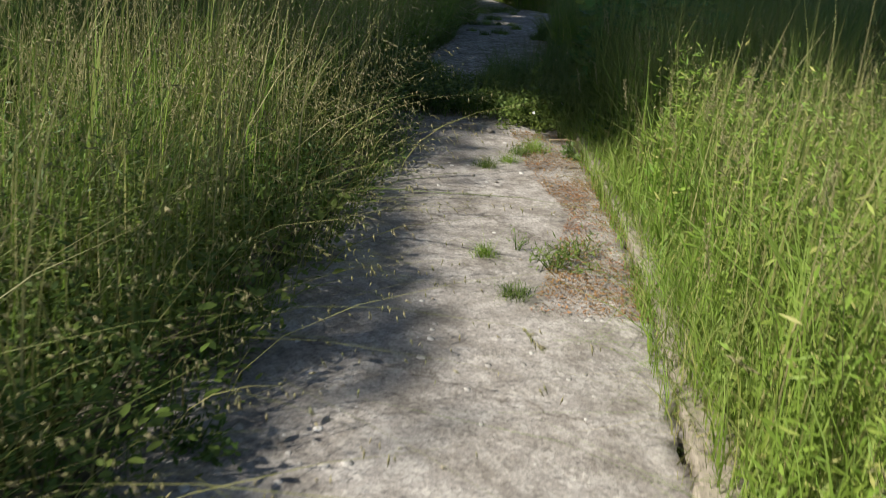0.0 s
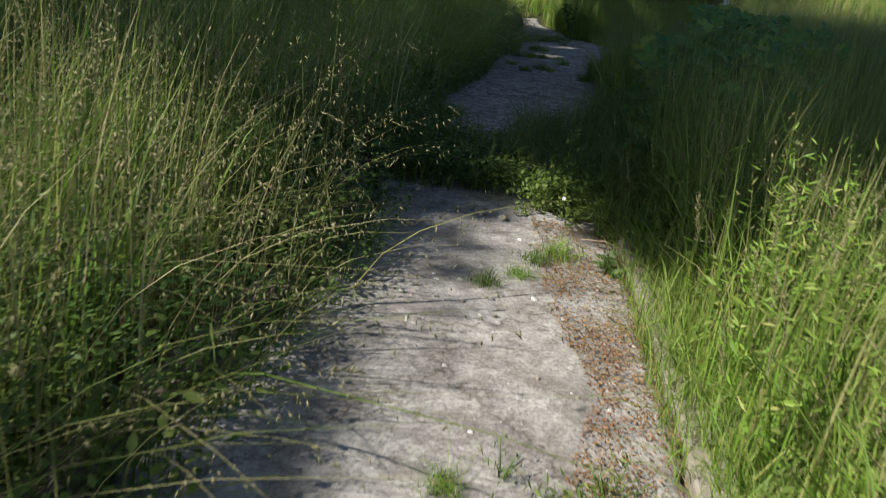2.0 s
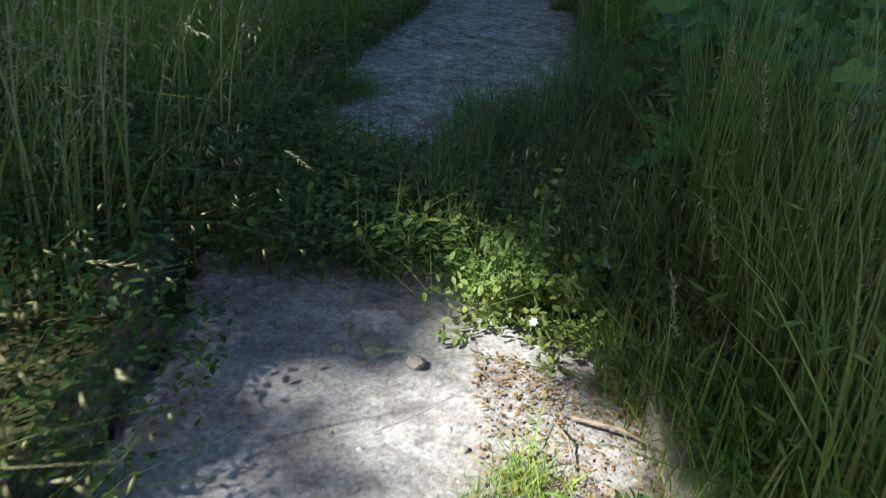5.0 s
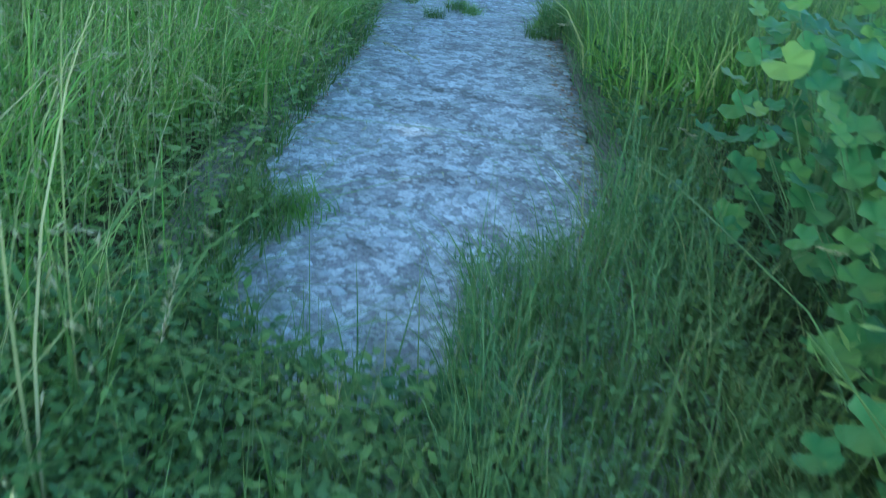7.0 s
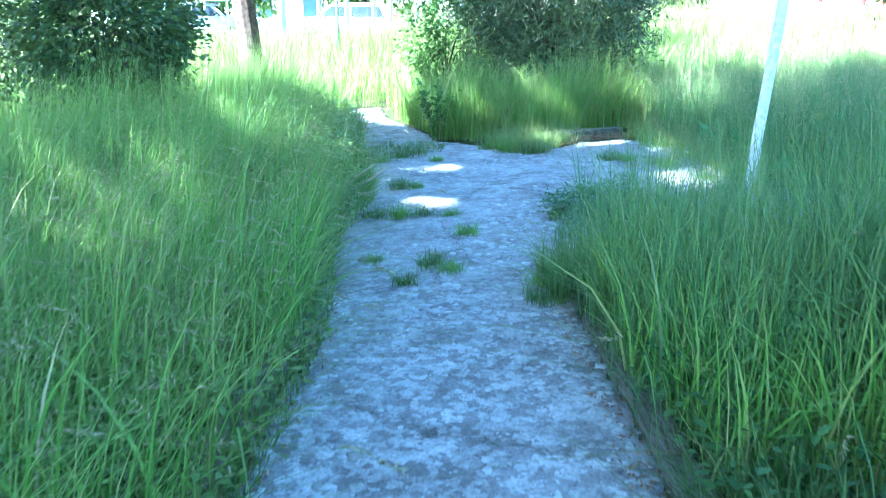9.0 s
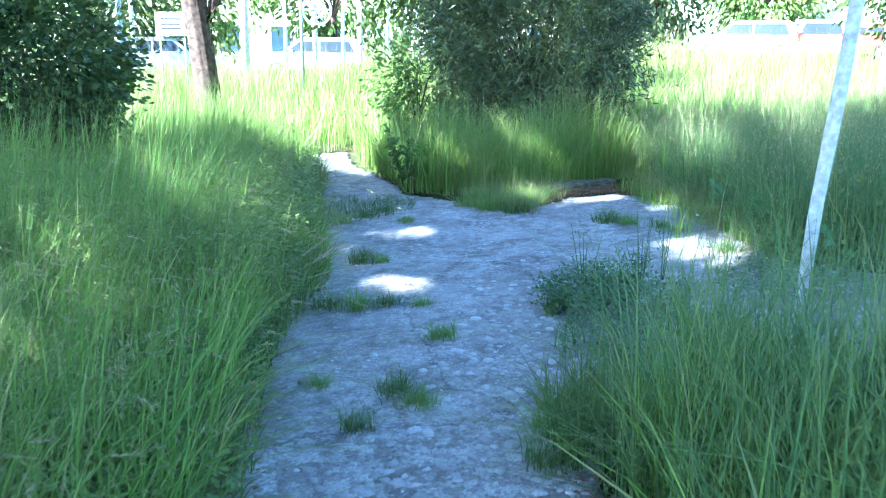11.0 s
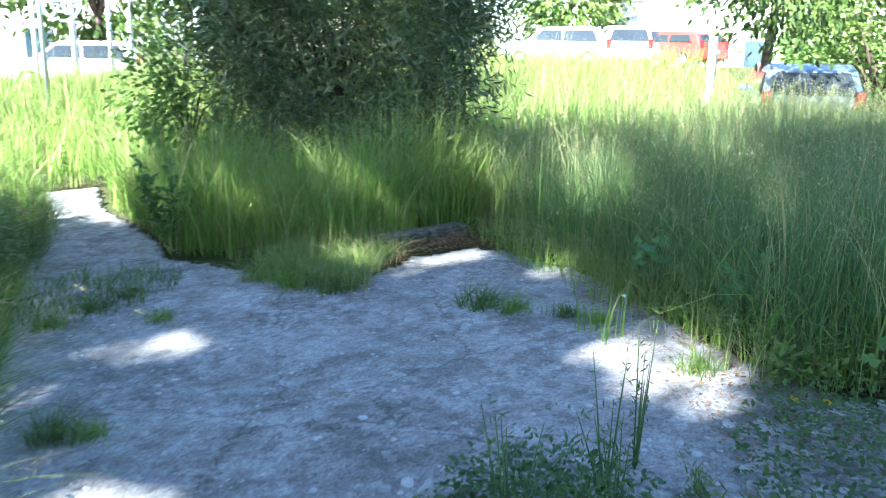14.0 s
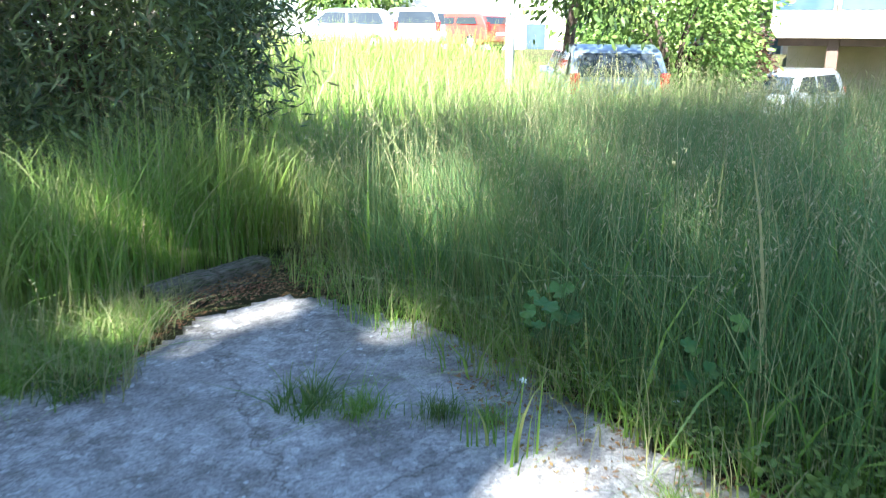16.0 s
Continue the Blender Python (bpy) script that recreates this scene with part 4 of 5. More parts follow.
stalks(44000, strip(R1, 0.12, 2.4, -5, 1.9, 1), 0.98, 0.075, GRASS_LUSH, "leafy bright green stalks in the sunny verge")
stalks(7000, strip(R1, 0.15, 1.6, 1.9, 4.2, 1), 0.72, 0.085, HERB_LIGHT, "leafy green stalks in the shade")
stalks(7000, strip(L1, 0.15, 1.8, -5, 4, -1), 0.70, 0.085, HERB, "dark leafy stalks among the oats")
stalks(14000, strip(L1, 0.25, 3.2, 10.3, 17, -1), 1.0, 0.09, HERB_LIGHT, "leafy stalks beside the junction")
stalks(3500, [(1.45, 6.9), (1.35, 8.4), (3.6, 8.5), (3.6, 6.8)], 0.66, 0.085, HERB_LIGHT, "leafy stalks beside the leaning post")
stalks(5000, strip(L1, 0.1, 1.6, 6, 10.5, -1), 0.5, 0.08, HERB_LIGHT, "leafy stalks along the kerb")


def litter(n, poly, size, label, dens=0.3):
    pts = clumpy(sample(n, poly, (), True), 2.6, dens)
    pos = np.stack([pts[:, 0], pts[:, 1], gz(pts[:, 0], pts[:, 1]) + rng.uniform(0.006, 0.022, len(pts))], 1)
    axis = rng.normal(size=pos.shape)
    axis[:, 2] *= 0.15
    nrm = np.tile(np.array([[0, 0, 1.0]]), (len(pts), 1))
    stuff("leaf_litter", scatter("leaf_litter", LEAF_V, LEAF_F, pos, axis, rng.uniform(size * 0.5, size * 1.4, len(pts)), LITTER, normal=nrm), label, "dry leaves")


litter(15000, [(2.05, -0.5), (2.66, -0.4), (2.5, 0.9), (2.25, 2.1), (2.0, 2.9), (1.45, 2.85), (1.75, 1.7), (2.1, 0.9)], 0.015, "brown dry leaf litter drifted against the kerb", 0.12)
litter(1500, strip(L1, -0.15, 0.2, 4.8, 11, -1), 0.02, "dry leaf litter along the kerb")
litter(1500, strip(R1, -0.15, 0.1, 5, 8.5, 1), 0.02, "dry leaf litter in the gutter")
litter(1600, [(2.3, 10.9), (3, 11), (2.95, 13.5), (2.5, 13.6)], 0.022, "dry leaves and crumbs at the meadow's edge")
litter(2600, [(1.3, 14.4), (1.7, 14.75), (2.1, 14.9), (2.5, 14.5), (2.6, 15.6), (1.9, 15.45), (1.5, 15.2)], 0.022, "dry leaves and bare soil between slab and kerb", 0.4)
litter(1200, [(0.3, 14.6), (1.2, 13.95), (1.7, 15.2), (1.3, 15.1), (1.1, 14.4)], 0.022, "dry leaves round the island's tip")

# ---- single plants on the path ----
TUFT_MESHES = []
for v in range(4):
    save = rng
    rng = np.random.default_rng(100 + v)
    tp = rng.normal(0, 0.045, (170, 2)) + np.array([0.0, 0.0])
    TUFT_MESHES.append(blades("blade_tuft", tp, 0.11, 0.0032, GRASS if v % 2 else GRASS_LUSH, 1.0, None, 3)[0])
    rng = save


save = rng
rng = np.random.default_rng(110)
LONE_BLADES = blades("blade_tuft", rng.normal(0, 0.03, (11, 2)), 0.11, 0.0045, GRASS_LUSH, 0.35, None, 4)[0]
rng = save


def tuft(x, y, size, v, label="small green grass tuft growing on the concrete", spread=1.0, mesh=None):
    top = tagged(new("grass_tuft"), label, "grass tuft", "grass tufts on the path")
    mesh_part("blade", mesh or TUFT_MESHES[v % 4], top)
    top.matrix_basis = pose(x, y, float(gz(x, y)) + 0.005, 0, 0, v * 77) @ Matrix.Diagonal((size * spread, size * spread, size * 0.9, 1))
    return top


for i, (x, y, sc_) in enumerate([(0.46, 10.05, 1.0), (-0.31, 12.05, 1.3), (-0.15, 12.0, 0.9), (0.29, 9.25, 1.1), (0.42, 9.1, 0.9), (0.16, 8.85, 0.9), (-0.12, 9.35, 0.8), (-0.35, 10.75, 1.2), (-0.12, 10.7, 1.3), (0.07, 10.75, 1.0), (0.30, 10.7, 0.8),
                               (1.89, 13.3, 1.6), (2.05, 13.1, 1.1), (2.30, 12.9, 1.0), (2.45, 12.75, 0.8), (1.45, 1.72, 0.8), (1.58, 1.9, 0.7), (1.62, 2.15, 0.9), (1.72, 2.3, 1.1), (1.95, -0.35, 0.8), (1.72, 0.1, 0.7),
                               (0.1, 5.1, 1.7), (0.2, 5.25, 1.5), (0.0, 5.3, 1.5), (0.75, 14.2, 1.6), (1.0, 14.0, 1.5), (0.5, 14.5, 1.3), (-0.6, 14.1, 1.4), (-0.8, 13.8, 1.2), (-0.4, 14.4, 1.1), (-0.1, 13.7, 0.9), (2.62, 11.9, 1.1), (1.2, 8.7, 1.4), (1.0, 8.5, 1.2), (0.98, 8.8, 1.0)]):
    tuft(x, y, sc_, i)


def leafy(name, x, y, height, radius, n, size, material, label, lance=False, flower=0, seed=3, dome=False, spike=0.0):
    """A bushy weed: thin stems, many leaves, perhaps white flowers."""
    g = np.random.default_rng(seed)
    top = tagged(new(name), label, "weed")
    ns = max(5, int(n / 40))
    ends = []
    stems = []
    for i in range(ns):
        a, r_ = g.uniform(0, 6.28), radius * math.sqrt(g.uniform(0, 1))
        hh = height * g.uniform(0.6, 1.0) * (math.sqrt(max(0.05, 1 - (r_ / radius) ** 2)) if dome else 1)
        e = np.array([r_ * math.cos(a), r_ * math.sin(a), hh])
        ends.append(e)
        stems.append(tube([(e[0] * 0.15, e[1] * 0.15, -0.02), (e[0] * 0.6, e[1] * 0.6, hh * 0.55), tuple(e)], [0.004, 0.003, 0.0015], 4))
    if spike:
        e = np.array([0.0, 0.02, spike])
        ends += [e, e]
        stems.append(tube([(0, 0, -0.02), (0.01, 0.01, spike * 0.5), tuple(e)], [0.005, 0.004, 0.002], 4))
    for b_ in stems:
        part("stem", b_, GREEN_STEM, top)
    ends = np.array(ends)
    who = g.integers(0, len(ends), n)
    t = g.uniform(0.25, 1.05, n)[:, None]
    q = ends[who]
    pos = np.concatenate([q[:, :2] * (0.15 + 0.85 * t), q[:, 2:] * t], 1) + g.normal(size=(n, 3)) * 0.022
    pos[:, 2] = np.maximum(pos[:, 2], 0.01)
    axis = g.normal(size=(n, 3))
    axis[:, 2] += 0.3
    tv, tf = (LANCE_V, LANCE_F) if lance else (LEAF_V, LEAF_F)
    mesh_part("foliage", scatter("foliage", tv, tf, pos, axis, g.uniform(size * 0.6, size * 1.3, n), material), top)
    for i in range(flower):
        bm = bmesh.new()
        e = ends[i % len(ends)]
        for k_ in range(6):
            a = k_ * math.pi / 3
            petal = [bm.verts.new(Vector(v_)) for v_ in ((0, 0, 0), (0.010 * math.cos(a - 0.5), 0.010 * math.sin(a - 0.5), 0.003), (0.015 * math.cos(a), 0.015 * math.sin(a), 0.004), (0.010 * math.cos(a + 0.5), 0.010 * math.sin(a + 0.5), 0.003))]
            bm.faces.new(petal)
        bmesh.ops.transform(bm, matrix=pose(e[0], e[1] - 0.03, e[2] * 0.9 + 0.02, 50, 0, 0), verts=bm.verts)
        part("flower", bm, PETAL, top, "white flower")
    top.matrix_basis = pose(x, y, float(gz(x, y)) + 0.004)
    return top


leafy("flowering_weed", 1.58, 3.12, 0.32, 0.36, 2800, 0.034, HERB_LIGHT, "sunlit green weed with white flowers on the path", flower=2, seed=21, dome=True, spike=0.48)
leafy("flowering_weed", 1.82, 3.16, 0.28, 0.24, 900, 0.042, HERB_LIGHT, "light green broad-leaved weed beside the kerb", seed=22, dome=True)
leafy("leafy_weed", 1.0, 4.85, 0.24, 0.13, 260, 0.04, HERB, "dark green bushy weed on the path", True, seed=23)
leafy("leafy_weed", 1.22, 5.0, 0.24, 0.16, 260, 0.04, HERB, "dark green bushy weed beside the kerb", True, seed=24)
leafy("leafy_weed", 2.12, 0.02, 0.17, 0.20, 300, 0.045, HERB_LIGHT, "green weed clump growing on dry litter", True, seed=25, dome=True)
leafy("leafy_weed", 2.22, 0.3, 0.14, 0.14, 160, 0.04, HERB_LIGHT, "small green weed on dry litter", True, seed=26, dome=True)
leafy("leafy_weed", 1.88, 0.25, 0.10, 0.08, 60, 0.03, HERB_LIGHT, "sparse small weed on the concrete", True, seed=27)
leafy("leafy_weed", 1.98, 2.25, 0.10, 0.14, 120, 0.035, HERB, "low weed at the path's edge", seed=28, dome=True)
leafy("leafy_weed", 1.15, -1.9, 0.15, 0.16, 160, 0.035, HERB, "low weed in the shade on the path", seed=29, dome=True)
leafy("thin_weed", 1.38, 10.75, 0.55, 0.16, 70, 0.03, HERB, "thin branching weed on the path's corner", True, seed=30)
leafy("thin_weed", 1.78, 10.95, 0.5, 0.14, 60, 0.03, HERB, "thin dry weed on the path's corner", True, seed=31)
leafy("leafy_weed", 1.1, 4.2, 0.3, 0.18, 240, 0.04, HERB, "shaded leafy weed beside the grass", True, seed=32)
leafy("leafy_weed", -0.3, 15.9, 0.85, 0.35, 420, 0.075, HERB, "tall leafy weed in front of the shrub", seed=33)
leafy("leafy_weed", 2.88, 11.7, 0.2, 0.2, 220, 0.05, HERB_LIGHT, "bright green weed at the meadow's edge", seed=34, dome=True)
leafy("leafy_weed", 1.45, 10.62, 0.26, 0.24, 420, 0.04, HERB, "dark green bushy weed on the path's corner", True, seed=35, dome=True)
leafy("leafy_weed", 1.72, 10.72, 0.34, 0.2, 360, 0.045, HERB, "dark green upright weed on the path's corner", True, seed=36)
leafy("thin_weed", 1.95, 11.1, 0.62, 0.12, 90, 0.035, HERB, "tall narrow weed among dry litter", True, seed=37)
leafy("leafy_weed", 2.1, 10.75, 0.2, 0.22, 260, 0.04, HERB_LIGHT, "low green weed among dry litter", True, seed=38, dome=True)
leafy("leafy_weed", 1.2, 10.45, 0.14, 0.2, 200, 0.035, HERB, "low weed spreading on the concrete", seed=39, dome=True)
tuft(2.40, 12.45, 3.3, 0, "upright yellow-green blades growing from a crack", 0.5, LONE_BLADES)
tuft(2.32, 12.6, 1.9, 2, "upright yellow-green blades growing from a crack", 0.7, LONE_BLADES)


# mallow: large lobed leaves
def lobed():
    v, f = [(0, 0, 0.0)], []
    n = 28
    for i in range(n):
        a = -2.7 + 5.4 * i / (n - 1)
        r_ = 0.5 * (0.93 + 0.07 * math.cos(a * 5 * 1.16)) * (0.92 + 0.08 * math.cos(a))
        v.append((r_ * math.cos(a), r_ * math.sin(a), 0.05 * math.cos(a * 5.8) + 0.14 * r_))
    f = [(0, i, i + 1) for i in range(1, n)]
    return v, f


lv, lf = lobed()
MALLOW_LEAF = tri_mesh("leaf", lv, lf, MALLOW, soft=True)


def mallow(x, y, height, n, seed, label="mallow plant with large lobed green leaves", spread=0.30, size=0.15):
    r = random.Random(seed)
    top = tagged(new("mallow_plant"), label, "mallow", "mallow plants beside the path")
    stems = []
    leaves = []
    for i in range(n):
        a, rr = r.uniform(0, 6.28), spread * math.sqrt(r.uniform(0.05, 1))
        h = height * r.uniform(0.3, 1.0)
        e = Vector((rr * math.cos(a), rr * math.sin(a), h))
        stems.append(tube([(e.x * 0.1, e.y * 0.1, -0.02), (e.x * 0.35, e.y * 0.35, h * 0.6), e], [0.004, 0.003, 0.0018], 4))
        leaves.append((e, a))
    for b_ in stems:
        part("stem", b_, GREEN_STEM, top)
    for e, a in leaves:
        ob = new("leaf", MALLOW_LEAF)
        ob.parent = top
        s_ = size * r.uniform(0.55, 1.2)
        ob.matrix_basis = pose(e.x, e.y, e.z, r.uniform(5, 50), r.uniform(-25, 25), r.uniform(-60, 60)) @ Matrix.Diagonal((s_, s_, s_, 1))
    top.matrix_basis = pose(x, y, float(gz(x, y)))
    return top


for i, (x, y, h, n) in enumerate([(2.55, 3.4, 0.80, 14), (2.85, 3.8, 0.95, 18), (2.35, 4.1, 0.85, 18), (2.65, 4.4, 1.0, 22), (2.15, 4.7, 0.75, 18), (2.45, 4.9, 1.05, 24), (2.15, 5.4, 0.95, 22), (2.55, 5.6, 1.1, 22), (2.1, 6.0, 0.75, 16), (2.5, 6.2, 1.05, 20), (2.9, 6.2, 1.05, 16), (3.0, 4.6, 1.05, 14), (3.0, 5.3, 1.1, 14), (2.05, 4.2, 0.42, 7)]):
    mallow(x, y, h * 1.12, int(n * 2.2), 40 + i)
for i, (x, y, h) in enumerate([(2.1, 4.25, 1.05), (2.25, 4.5, 1.2), (2.3, 5.15, 1.25), (2.05, 5.05, 1.0), (2.35, 5.5, 1.25)]):
    mallow(x, y, h, 44, 80 + i)
mallow(2.86, 13.0, 0.55, 14, 60, "mallow plant with blue-green leaves in the meadow's edge", 0.16, 0.11)
mallow(3.0, 12.2, 0.45, 9, 61, "small mallow plant at the meadow's foot", 0.15, 0.10)
mallow(3.5, 11.6, 0.6, 14, 62, "mallow plant with blue-green leaves in the meadow", 0.22, 0.11)
mallow(3.2, 11.25, 0.3, 9, 63, "low mallow plant beside the path's corner", 0.2, 0.10)


def dandelion(x, y, h=0.07):
    top = tagged(new("yellow_flower"), "small yellow flower among low weeds", "flower", "yellow flowers")
    part("stem", tube([(0, 0, -0.03), (0.004, 0, h)], [0.002, 0.0015], 5), GREEN_STEM, top)
    bm = bmesh.new()
    for ring, (n, rad, z) in enumerate(((12, 0.024, h), (8, 0.014, h + 0.006))):
        for k_ in range(n):
            a = 2 * math.pi * k_ / n + ring * 0.2
            bm.faces.new([bm.verts.new(Vector(v_)) for v_ in ((0, 0, z), (rad * 0.7 * math.cos(a - 0.2), rad * 0.7 * math.sin(a - 0.2), z + 0.003), (rad * math.cos(a), rad * math.sin(a), z + 0.002), (rad * 0.7 * math.cos(a + 0.2), rad * 0.7 * math.sin(a + 0.2), z + 0.003))])
    part("petals", bm, YELLOW, top)
    top.matrix_basis = pose(x, y, float(gz(x, y)), 20, 0, 30)


dandelion(2.74, 11.37)
dandelion(2.84, 11.30)


def white_bloom(x, y, z):
    top = tagged(new("white_flower"), "small white flower on a thin stem", "flower", "white flowers")
    part("stem", tube([(0, 0, -0.02), (0.004, 0.0, z)], [0.002, 0.0015], 5), GREEN_STEM, top)
    bm = bmesh.new()
    for k_ in range(5):
        a = 2 * math.pi * k_ / 5
        bm.faces.new([bm.verts.new(Vector(v_)) for v_ in ((0, 0, z), (0.012 * math.cos(a - 0.5), 0.012 * math.sin(a - 0.5), z + 0.004), (0.018 * math.cos(a), 0.018 * math.sin(a), z + 0.002), (0.012 * math.cos(a + 0.5), 0.012 * math.sin(a + 0.5), z + 0.004))])
    part("petals", bm, PETAL, top)
    top.matrix_basis = pose(x, y, float(gz(x, y)), 25, 0, 0)


for x, y, z in ((2.60, 12.84, 0.14), (3.0, 12.4, 0.11), (2.3, 10.6, 0.12), (2.6, 10.3, 0.1), (2.9, 10.5, 0.12)):
    white_bloom(x, y, z)

# ---- pale flakes of the concrete's skin ----
def slab_z(x, y):
    return float(gz(x, y)) + noise.noise((x * 2.2, y * 2.2, 5.0)) * 0.012 + noise.noise((x * 9, y * 9, 2.0)) * 0.005


def flakes(n, poly, low, high, label, dens, seed):
    r = random.Random(seed)
    pts = clumpy(sample(n, poly, (), True), 2.4, dens)
    pts = pts[inside(pts[:, 0], pts[:, 1], SLAB)]
    for shape in range(3):
        p = pts[shape::3]
        k_ = 9
        rad = [r.uniform(0.30, 0.55) for _ in range(k_)]
        tv = [(0, 0, 0.09)] + [(rad[i] * 0.86 * math.cos(2 * math.pi * i / k_), rad[i] * 0.86 * math.sin(2 * math.pi * i / k_), 0.085) for i in range(k_)] + [(rad[i] * math.cos(2 * math.pi * i / k_), rad[i] * math.sin(2 * math.pi * i / k_), -0.06) for i in range(k_)]
        tf = [(0, 1 + i, 1 + (i + 1) % k_) for i in range(k_)] + [(1 + i, 1 + k_ + i, 1 + k_ + (i + 1) % k_) for i in range(k_)] + [(1 + i, 1 + k_ + (i + 1) % k_, 1 + (i + 1) % k_) for i in range(k_)]
        pos = np.array([(x, y, slab_z(x, y)) for x, y in p])
        axis = rng.normal(size=pos.shape) * np.array([1, 1, 0.02])
        nrm = np.tile(np.array([[0, 0, 5.0]]), (len(p), 1))
        size = low + (high - low) * rng.uniform(0, 1, len(p)) ** 2.2
        stuff("concrete_flakes", scatter("concrete_flakes", tv, tf, pos, axis, size, FLAKE, normal=nrm), label, "concrete flakes")


flakes(3000, [(-0.2, 3.8), (2.0, 3.8), (1.4, 8.6), (-0.5, 8.6)], 0.016, 0.075, "pale flakes and crusts on the worn concrete", 0.15, 1)
flakes(2600, [(0.2, 8.6), (3.2, 8.8), (3.2, 11.4), (0.7, 11.2)], 0.014, 0.085, "round pale crusts on the dark concrete", 0.1, 2)
flakes(2200, [(-0.6, 8.6), (3.0, 10.5), (2.9, 15.5), (-0.8, 14.5)], 0.012, 0.05, "small pale crumbs on the concrete", 0.0, 3)
flakes(700, [(0.6, -5), (2.7, -5), (2.3, 2.6), (0.6, 2.6)], 0.010, 0.05, "pale worn patches and pebbles set in the concrete", 0.0, 4)

# ---- loose stones, sticks ----
def stone(x, y, s_, seed, label="small pale stone lying on the concrete"):
    bm = bmesh.new()
    bmesh.ops.create_icosphere(bm, subdivisions=2, radius=1)
    for v_ in bm.verts:
        v_.co *= 1 + 0.35 * noise.noise(v_.co * 1.3 + Vector((seed, 0, 0)))
        v_.co.z *= 0.7
    me = bpy.data.meshes.new("stone")
    bm.to_mesh(me)
    bm.free()
    me.materials.append(KERB)
    ob = tagged(new("stone", me), label, "stone", "loose stones")
    ob.matrix_basis = pose(x, y, float(gz(x, y)) + s_ * 0.35, 0, 0, seed * 50) @ Matrix.Diagonal((s_, s_ * 0.8, s_, 1))


rs = random.Random(5)
stone(-0.20, 9.38, 0.04, 1)
stone(1.15, 2.75, 0.05, 2)
stone(1.3, 2.72, 0.035, 3)
for i in range(26):
    stone(rs.uniform(1.9, 3.6), rs.uniform(9.2, 10.9), rs.uniform(0.012, 0.03), 4 + i, "pale stone crumb on the path's corner")
for i in range(14):
    stone(rs.uniform(0.62, 1.12), rs.uniform(2.7, 3.02), rs.uniform(0.012, 0.03), 80 + i, "broken grey concrete lump at the slab's end")
for i in range(16):
    stone(rs.uniform(0.9, 2.3), rs.uniform(-2, 2.4), rs.uniform(0.007, 0.015), 40 + i, "small pale pebble on the path")


def stick(p1, p2, r_, label):
    mid = (Vector(p1) + Vector(p2)) / 2 + Vector((0.01, 0.01, 0.015))
    top = part("stick", tube([p1, mid, p2], [r_, r_ * 0.9, r_ * 0.5], 6), TWIG, None)
    tagged(top, label, "stick")


for d_ in ((0, 0), (0.06, 0.05), (-0.05, 0.08), (0.02, -0.09)):
    stick((-0.85 + d_[0], 11.0 + d_[1], -0.1), (-0.42 + d_[0], 11.3 + d_[1] * 2, 0.12 + d_[1]), 0.009, "dry broken cane leaning out of the grass")
stick((1.8, 2.6, 0.03), (2.05, 2.5, 0.06), 0.006, "thin dry twig on the path")
stick((1.75, 2.58, 0.02), (1.83, 2.4, 0.02), 0.004, "thin dry twig on the path")

# ---- leaning post ----
bm = tube([(0, 0, -0.2), (0.012, 0.0, 0.7), (0.05, 0.0, 1.5), (0.08, 0.01, 2.3)], [0.030, 0.036, 0.036, 0.034], 10)
post = tagged(part("post", bm, POSTPAINT, None), "thin post with flaking white paint leaning in the grass", "post")
post.matrix_basis = pose(2.42, 9.85, float(gz(2.42, 9.85)), 0, 1.6, 0)

# ---- shrubs and trees ahead ----
tree("oleander_shrub", (1.25, 17.6), (1.35, 17.6, 1.75), (1.45, 1.3, 1.75), 46000, (0.095, 0.16, "lance"), OLEANDER, "large dark green oleander shrub in tall grass", 0.06, 16, seed=71, category="shrub", clumps=420)
tree("oleander_shrub", (-0.35, 17.9), (-0.35, 18.0, 0.95), (0.65, 0.6, 0.75), 2600, (0.06, 0.10, "leaf"), BRIGHT_TREE, "small pale-leaved shrub beside the oleander", 0.03, 9, seed=72, category="shrub", clumps=50)
tree("dark_tree", (0.6, 24.5), (-0.2, 23.6, 4.0), (3.0, 2.6, 1.9), 9000, (0.13, 0.22, "leaf"), CANOPY, "dark leafy tree behind the oleander", 0.18, 12, seed=73, clumps=90)
tree("side_shrub", (-5.0, 15.6), (-5.0, 15.6, 1.15), (1.25, 1.15, 1.2), 12000, (0.08, 0.13, "leaf"), CANOPY, "dark green shrub in tall grass", 0.05, 12, seed=74, category="shrub", clumps=90)
tree("side_shrub", (-8.2, 17.5), (-8.2, 17.5, 1.3), (1.6, 1.4, 1.4), 8000, (0.08, 0.13, "leaf"), CANOPY, "dark green shrub in tall grass", 0.05, 12, seed=75, category="shrub", clumps=90)

# ---- poles, signs, far trunk ----
def pole(x, y, height, r_, material, label, lean=0.0, name="pole"):
    top = tagged(new(name), label, "pole")
    part("shaft", tube([(0, 0, -0.2), (0, 0, height * 0.5), (lean, 0, height)], [r_, r_ * 0.95, r_ * 0.85], 12), material, top)
    part("cap", tube([(lean, 0, height), (lean, 0, height + 0.03)], [r_ * 0.95, r_ * 0.5], 12), material, top)
    top.matrix_basis = pose(x, y, float(gz(x, y)))
    return top


